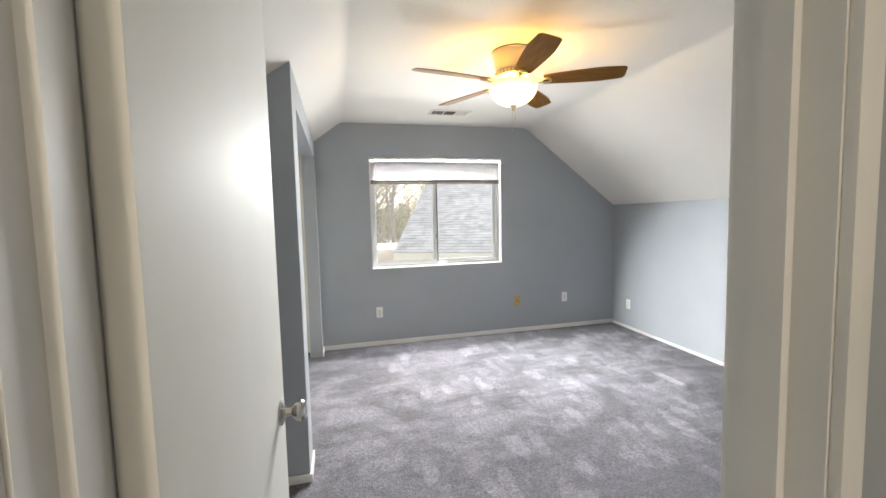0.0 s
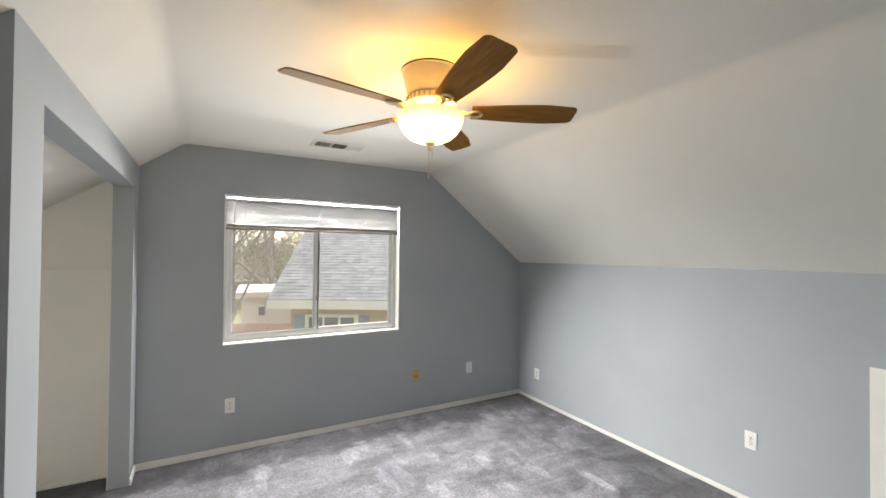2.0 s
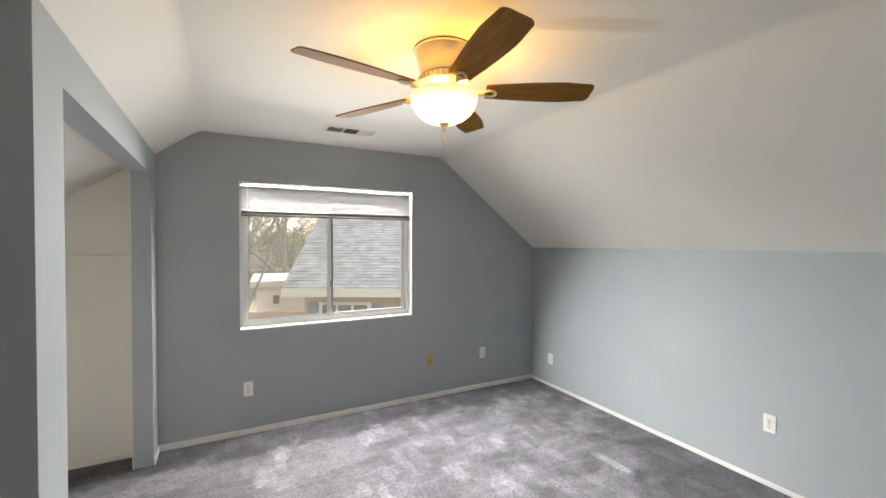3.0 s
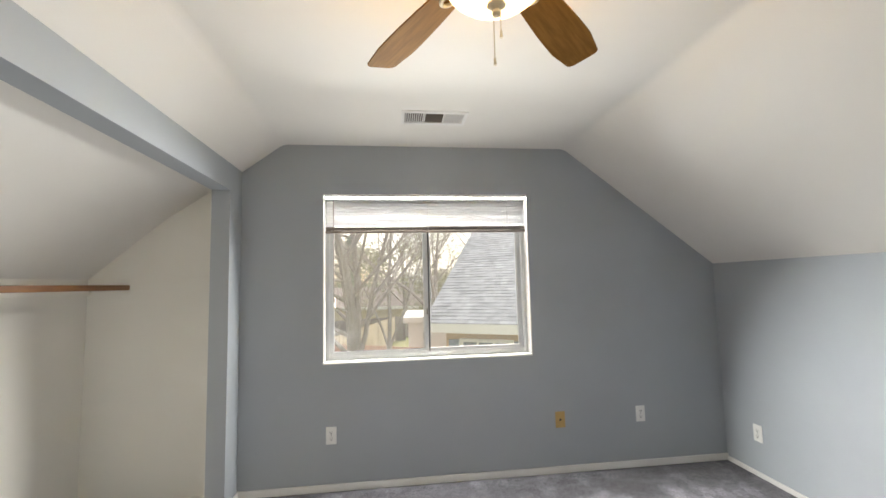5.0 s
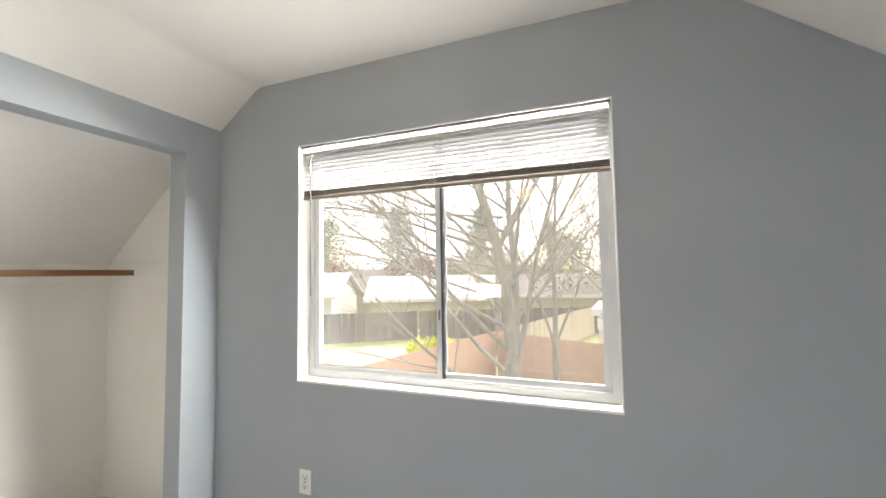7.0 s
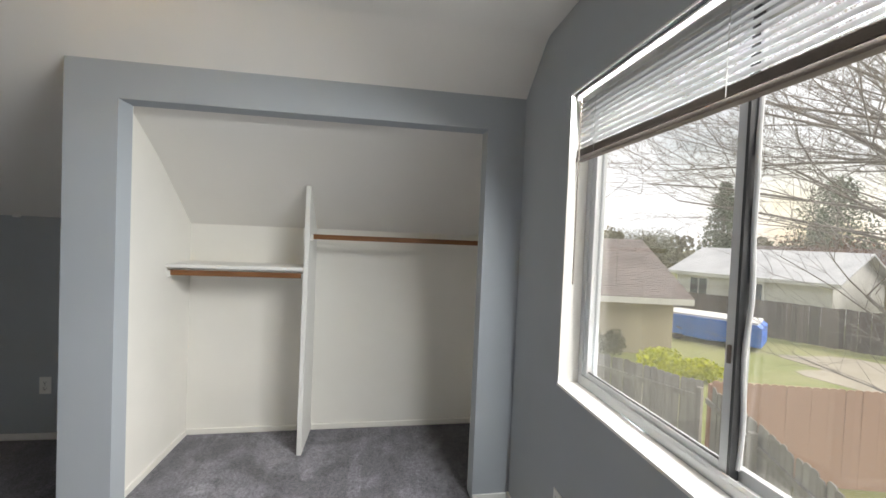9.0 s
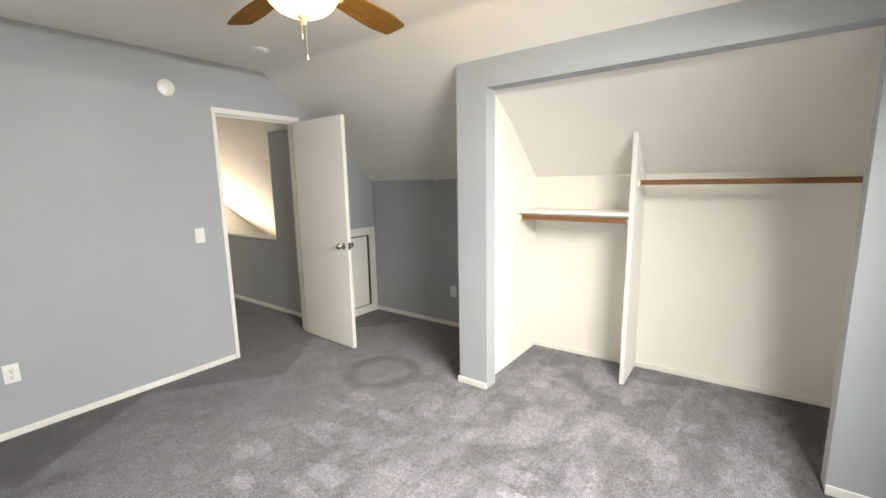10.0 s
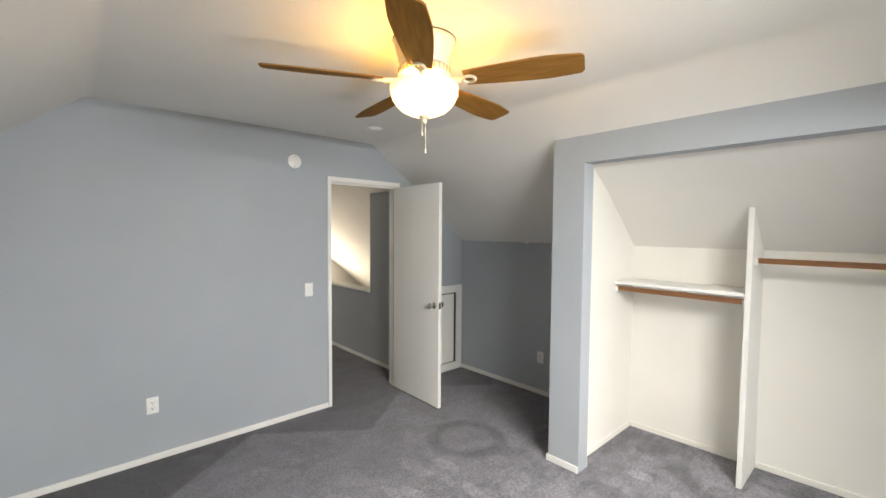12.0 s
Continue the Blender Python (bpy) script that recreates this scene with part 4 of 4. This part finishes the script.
shrub("shrub", (-10.2, 9.2), 1.25, SHRUB, "low yellow-green garden shrub", 3000, 0.08, 0.55)
shrub("shrub", (-5.3, 15.5), 1.2, SHRUB, "yellow-green shrub behind the fence", 2600, 0.08, 1.1)
shrub("shrub", (-12.2, 7.6), 0.8, LEAF, "round clipped green shrub by the house", 2600, 0.06, 1.45)
shrub("shrub", (1.75, 8.5), 0.6, SHRUB, "yellow-green shrub at the house corner", 1400, 0.07)


def limb(bm, p, d, length, r, depth, twist):
    """A bent branch with side branches."""
    p, d = Vector(p), Vector(d).normalized()
    n = 5 if depth > 1 else 4
    for i in range(n):
        q = p + d * (length / n)
        r2 = r * (1 - 0.62 * (i + 1) / n)
        r1 = r * (1 - 0.62 * i / n)
        tube(bm, p, q, r1, r2, 7 if depth > 2 else (5 if depth > 1 else 3))
        p = q
        d = (d + Vector((random.uniform(-1, 1), random.uniform(-1, 1), random.uniform(-0.7, 0.8))) * twist).normalized()
        if depth > 0 and i > 0:
            for _ in range(2):
                side = Vector((random.uniform(-1, 1), random.uniform(-1, 1), random.uniform(-0.35, 0.75)))
                limb(bm, p, d * 0.75 + side * 0.8, length * random.uniform(0.4, 0.62), max(r2 * 0.5, 0.0032), depth - 1, twist)


def bare_tree(c, label, stems, trunk_r, trunk_h, depth=3, twist=0.16):
    """A tapered trunk; each stem is a direction, a length, a thickness and the height at which it leaves the trunk."""
    t = thing("bare_tree", label, "tree", m=pose(c[0], c[1], G))
    bm = bmesh.new()
    prof = [(trunk_r * 1.4, -0.02), (trunk_r * 1.12, 0.15), (trunk_r, 0.5), (trunk_r * 0.92, trunk_h * 0.6), (trunk_r * 0.9, trunk_h), (trunk_r * 0.5, trunk_h + 0.12), (0, trunk_h + 0.15)]
    lathe(bm, prof, 14)
    part("trunk", bm, BARK, t)
    for d, l, r, *start in stems:
        z = start[0] if start else trunk_h - 0.1
        lean = 0.05 * max(0.0, z - trunk_h)
        bm = bmesh.new()
        limb(bm, (-lean, 0, z), d, l, r, depth, twist)
        part("limb", bm, BARK, t)


random.seed(4)
bare_tree((0.12, 7.0), "bare grey-barked tree with many thin branches", [((-0.05, 0.0, 1), 6.4, 0.15), ((0.07, 0.06, 1), 5.6, 0.10), ((0.28, 0.1, 0.95), 4.4, 0.07),
          ((-0.72, -0.25, 0.62), 3.9, 0.05, 1.1), ((-0.8, 0.1, 0.62), 4.6, 0.055, 1.9), ((-0.62, -0.4, 0.72), 4.4, 0.055, 2.4), ((-0.9, -0.2, 0.5), 4.8, 0.05, 2.9),
          ((-0.75, 0.35, 0.7), 4.2, 0.05, 3.2), ((-0.85, -0.3, 0.48), 5.2, 0.05, 3.7), ((-0.6, -0.55, 0.7), 4.0, 0.045, 4.1), ((-0.95, 0.0, 0.35), 4.8, 0.045, 4.5),
          ((-0.8, -0.35, 0.3), 4.4, 0.04, 5.0), ((-0.70, -0.66, 0.30), 5.2, 0.03, 3.5), ((-0.78, -0.60, 0.16), 5.8, 0.03, 4.2),
          ((-0.62, -0.75, 0.22), 5.0, 0.03, 4.7), ((-0.85, -0.5, 0.05), 5.8, 0.03, 5.3), ((0.7, 0.2, 0.7), 3.2, 0.05, 3.0), ((0.6, -0.3, 0.7), 3.0, 0.045, 3.8)], 0.19, 2.2, 3, 0.15)
bare_tree((0.92, 7.6), "slender bare grey tree beside the larger one", [((0.03, 0.05, 1), 4.0, 0.06), ((0.35, 0.1, 0.9), 3.0, 0.035), ((-0.3, 0.2, 0.9), 3.0, 0.035)], 0.075, 2.6, 2, 0.1)
bare_tree((-3.2, 19.0), "bare grey tree farther off", [((-0.1, 0.05, 1), 5, 0.12), ((0.4, 0, 0.9), 4.6, 0.1), ((-0.5, 0.2, 0.8), 4.6, 0.1)], 0.2, 2.0, 2)
bare_tree((3.5, 20.0), "bare grey tree behind the house", [((-0.1, 0.05, 1), 6, 0.14), ((0.5, 0, 0.8), 5, 0.1), ((-0.6, 0.2, 0.7), 5.5, 0.12), ((-0.2, -0.4, 0.9), 5, 0.1)], 0.22, 2.2, 3)


def conifer(c, h, r, label, material=CONIFER):
    t = thing("conifer", label, "tree", "conifers", m=pose(c[0], c[1], G))
    bm = bmesh.new()
    lathe(bm, [(h * 0.022, -0.02), (h * 0.018, h * 0.3), (h * 0.004, h * 0.97), (0, h * 0.98)], 8)
    part("trunk", bm, BARK, t)
    bm = bmesh.new()
    z = h * 0.12
    while z < h:
        s = 1 - z / h
        rr = r * (s ** 0.62) * random.uniform(0.7, 1.2)
        n = max(4, int(11 * s))
        for i in range(n):
            a = 6.283 * i / n + random.uniform(-0.4, 0.4)
            l = rr * random.uniform(0.6, 1.1)
            for j in range(5):
                f = (j + 0.7) / 5
                clump(bm, (math.cos(a) * l * f, math.sin(a) * l * f, z - l * f * 0.28), 0.09 * r + 0.12, 13, 0.012 * h)
        z += h * 0.032
    part("crown", bm, material, t, smooth=False)


random.seed(9)
for c, h, r in (((-41, 39), 12, 4.4), ((-28, 38), 10.6, 8.5), ((-21, 42), 12, 7.5), ((-34, 44), 8, 5.0), ((-12, 46), 12, 6.0), ((-4, 48), 10, 6.0)):
    conifer(c, h, r, "tall dark green conifer beyond the houses")


def leafy(c, h, r, material, label):
    t = thing("leafy_tree", label, "tree", m=pose(c[0], c[1], G))
    bm = bmesh.new()
    limb(bm, (0, 0, -0.02), (0, 0, 1), h * 0.7, h * 0.03, 2, 0.1)
    part("trunk", bm, BARK, t)
    bm = bmesh.new()
    for _ in range(26):
        a, f = random.uniform(0, 6.28), random.random() ** 0.5
        clump(bm, (math.cos(a) * r * f, math.sin(a) * r * f, h * random.uniform(0.35, 0.85)), r * 0.34, 150, h * 0.014)
    part("crown", bm, material, t, smooth=False)


for c, h, r, mt, lb in (((-52, 36), 7, 4.5, LEAF, "olive leafy tree far off"), ((-58, 30), 6.5, 5, LEAF, "olive leafy tree far off"), ((-24, 33), 6, 3.5, RUSSET, "russet leafy tree beyond the fence"),
                        ((-60, 42), 8, 5, LEAF, "olive leafy tree on the skyline"), ((-15, 36), 7, 3.2, RUSSET, "russet leafy tree beyond the fence"), ((2, 30), 9, 4.0, LEAF, "olive leafy tree behind the garden"),
                        ((9, 33), 10, 5.0, LEAF, "olive leafy tree behind the house"), ((-8, 38), 8, 4, LEAF, "olive leafy tree behind the garden"), ((4.2, 23), 5.6, 2.6, LEAF, "olive leafy tree behind the shed")):
    leafy(c, h, r, mt, lb)


# the skyline of far trees
random.seed(21)
bm = bmesh.new()
for i in range(150):
    a = radians(62 + 118 * (i + random.random()) / 150)
    d = random.uniform(62, 84)
    h, r = random.uniform(2.2, 7.0), random.uniform(1.8, 3.6)
    for z in (0.3, 0.6, 0.85):
        clump(bm, (d * math.cos(a), d * math.sin(a), G + h * z), r * (1.15 - 0.6 * z), 60, 0.42)
tagged(part("far_trees", bm, WOODS, smooth=False), "olive and brown far tree line along the skyline", "trees", kind="stuff")


# houses
def gable_house(name, m, w, d, wall_h, pitch, wall_m, roof_m, label, over=0.4, tabs=0, windows=()):
    """Eaves run along the local x axis from 0 to w at y = 0; the ridge lies over y = d / 2."""
    h = thing(name, label, "house", m=m)
    bm = bmesh.new()
    rise = d / 2 * pitch
    prism(bm, [(0, -0.05), (d, -0.05), (d, wall_h), (d / 2, wall_h + rise), (0, wall_h)], "x", 0, w)
    part("wall", bm, wall_m, h, smooth=False)
    ez = wall_h - over * pitch + 0.02
    for s in (0, 1):
        bm = bmesh.new()
        y = [(-over, ez), (d / 2, wall_h + rise + 0.02), (d / 2, wall_h + rise + 0.14), (-over, ez + 0.12)]
        if s:
            y = [(d - p, q) for p, q in y]
        prism(bm, y, "x", -over, w + over)
        rf = part("roof", bm, roof_m, h, smooth=False)
        part("fascia", boxed(-over, w + over, (-over - 0.03) if not s else d + over, -over if not s else d + over + 0.03, ez - 0.12, ez + 0.11), WHITEWALL, rf, smooth=False)
        if tabs and not s:
            sl = math.hypot(1, pitch)
            run, bm = (d / 2 + over) * sl, bmesh.new()
            rows = int(run / tabs)
            for i in range(rows):
                u0, u1 = i * tabs, i * tabs + tabs * 1.25
                x = -over + random.uniform(-0.25, 0)
                while x < w + over:
                    x1 = min(x + random.uniform(0.12, 0.28), w + over)
                    t = random.uniform(0.008, 0.022)
                    pts = []
                    for u, e in ((u0, t), (u1, 0.004)):
                        yy, zz = -over + u / sl, ez + 0.12 + u / sl * pitch
                        pts.append((yy - e * pitch / sl, zz + e / sl))
                    a, b = max(x, -over), x1 - 0.006
                    if b > a:
                        q = [(a, *pts[0]), (b, *pts[0]), (b, *pts[1]), (a, *pts[1])]
                        top = [bm.verts.new(p) for p in q]
                        lowv = [bm.verts.new((p[0], p[1], p[2] - t - 0.004)) for p in q[:2]]
                        bm.faces.new(top)
                        bm.faces.new((lowv[0], lowv[1], top[1], top[0]))
                    x = x1
            tagged(part("shingles", bm, roof_m, rf, smooth=False), "weathered shingle courses", kind="stuff")
    for x0, x1, z0, z1, panes, shut in windows:
        wd = part("window", boxed(x0 - 0.08, x1 + 0.08, -0.06, 0.0, z0 - 0.08, z1 + 0.08), WHITEWALL, h, smooth=False)
        pw = (x1 - x0) / panes
        for i in range(panes):
            part("pane", boxed(x0 + i * pw + 0.03, x0 + (i + 1) * pw - 0.03, -0.066, -0.055, z0, z1), FARGLASS, wd, smooth=False)
        if shut:
            for a in (x0 - 0.1 - shut, x1 + 0.1):
                part("shutter", boxed(a, a + shut, -0.05, -0.002, z0 - 0.05, z1 + 0.05), SHUTTER, h, smooth=False)
    return h


# tan house: the eave's west end stands at (1.8, 7.9, 0.35)
TAN_A = -30
ov = 0.45
corner = Vector((1.8, 7.9)) + Matrix.Rotation(radians(TAN_A), 2) @ Vector((ov, ov))
gable_house("house", pose(corner.x, corner.y, G, 0, 0, TAN_A), 9, 11, 0.35 - G + ov * 0.68 - 0.08, 0.68, TANWALL, SHINGLE,
            "tan stucco house with a steep grey shingle roof", ov, tabs=0.14, windows=((0.48, 1.75, 1.5, 2.6, 3, 0.28), (4.4, 5.7, 1.5, 2.6, 3, 0.28)))
gable_house("house", pose(-14.2, 1.8, G, 0, 0, 78), 9, 9, 2.35, 0.45, BEIGEWALL, BROWNROOF, "beige stucco house with a grey-brown roof", 0.5, tabs=0.15)
gable_house("house", pose(-26, 21.5, G, 0, 0, 20), 9, 8, 2.6, 0.4, WHITEWALL, PALEROOF, "white house with a pale roof", 0.5, windows=((1.0, 2.2, 1.0, 2.1, 2, 0), (4.5, 5.6, 1.0, 2.1, 2, 0)))
gable_house("house", pose(-15, 26.0, G, 0, 0, 25), 10, 8, 2.3, 0.38, BEIGEWALL, PALEROOF, "low house with a pale metal roof", 0.5)
gable_house("house", pose(-6, 33, G, 0, 0, -6), 11, 7, 2.4, 0.4, BEIGEWALL, BROWNROOF, "low beige house with a brown roof", 0.5)
gable_house("house", pose(-30, 30.5, G, 0, 0, 24), 12, 8, 2.8, 0.45, BEIGEWALL, BROWNROOF, "low brown-roofed house farther off", 0.6)
gable_house("shed", pose(1.66, 15.0, G, 0, 0, -8), 3.6, 3.0, 2.6, 0.12, WHITEWALL, PALEROOF, "small white garden shed", 0.2, windows=((0.62, 0.92, 1.75, 2.1, 1, 0),))

# tarp over a trailer
tarp = thing("covered_trailer", "blue tarp stretched over a parked trailer", "trailer", m=pose(-14.6, 14.4, G, 0, 0, 38))
bm = bmesh.new()
prism(bm, [(-1.9, 0.2), (1.9, 0.2), (1.9, 1.0), (1.7, 1.12), (-1.7, 1.12), (-1.9, 1.0)], "y", -1.0, 1.0)
bmesh.ops.subdivide_edges(bm, edges=bm.edges, cuts=5, use_grid_fill=True)
for v in bm.verts:
    v.co += Vector((0, 0, 0.06)) * noise.noise(v.co * 2.0) + Vector((0, 0.08, 0)) * noise.noise(v.co * 3.1)
part("tarp", bm, TARP, tarp)
part("cover_top", boxed(-1.75, 1.75, -0.9, 0.9, 1.1, 1.22, bevel=0.03), WHITEWALL, tarp)
for x in (-1.2, 1.2):
    for y in (-0.9, 0.9):
        bm = bmesh.new()
        tube(bm, (x, y - 0.1, 0.3), (x, y + 0.1, 0.3), 0.3, 0.3, 18)
        part("wheel", bm, DARKSEAL, tarp)

# small marks: a nail in the closet wall, chips of bare plaster at the knee wall, a hook on the shelf wall
nail = thing("wall_nail", "small bent nail in the closet wall", "nail", m=pose(-0.19, -2.06, 1.93, -90))
part("shank", turned([(0, -0.004), (0.0016, -0.004), (0.0016, 0.012), (0, 0.012)], 8), NICKEL, nail)
part("head", turned([(0, 0.012), (0.004, 0.012), (0.004, 0.0135), (0, 0.0135)], 10), DARKSEAL, nail)
chip = boxed(-0.012, 0.012, -0.02, 0.02, -0.016, 0.0, bevel=0.003)
bmesh.ops.transform(chip, matrix=pose(XW + 0.004, -3.12, ZW + 0.005), verts=chip.verts)
tagged(part("plaster_chip", chip, TRIM), "small white chip of bare plaster on the slope's edge", "wall chip")
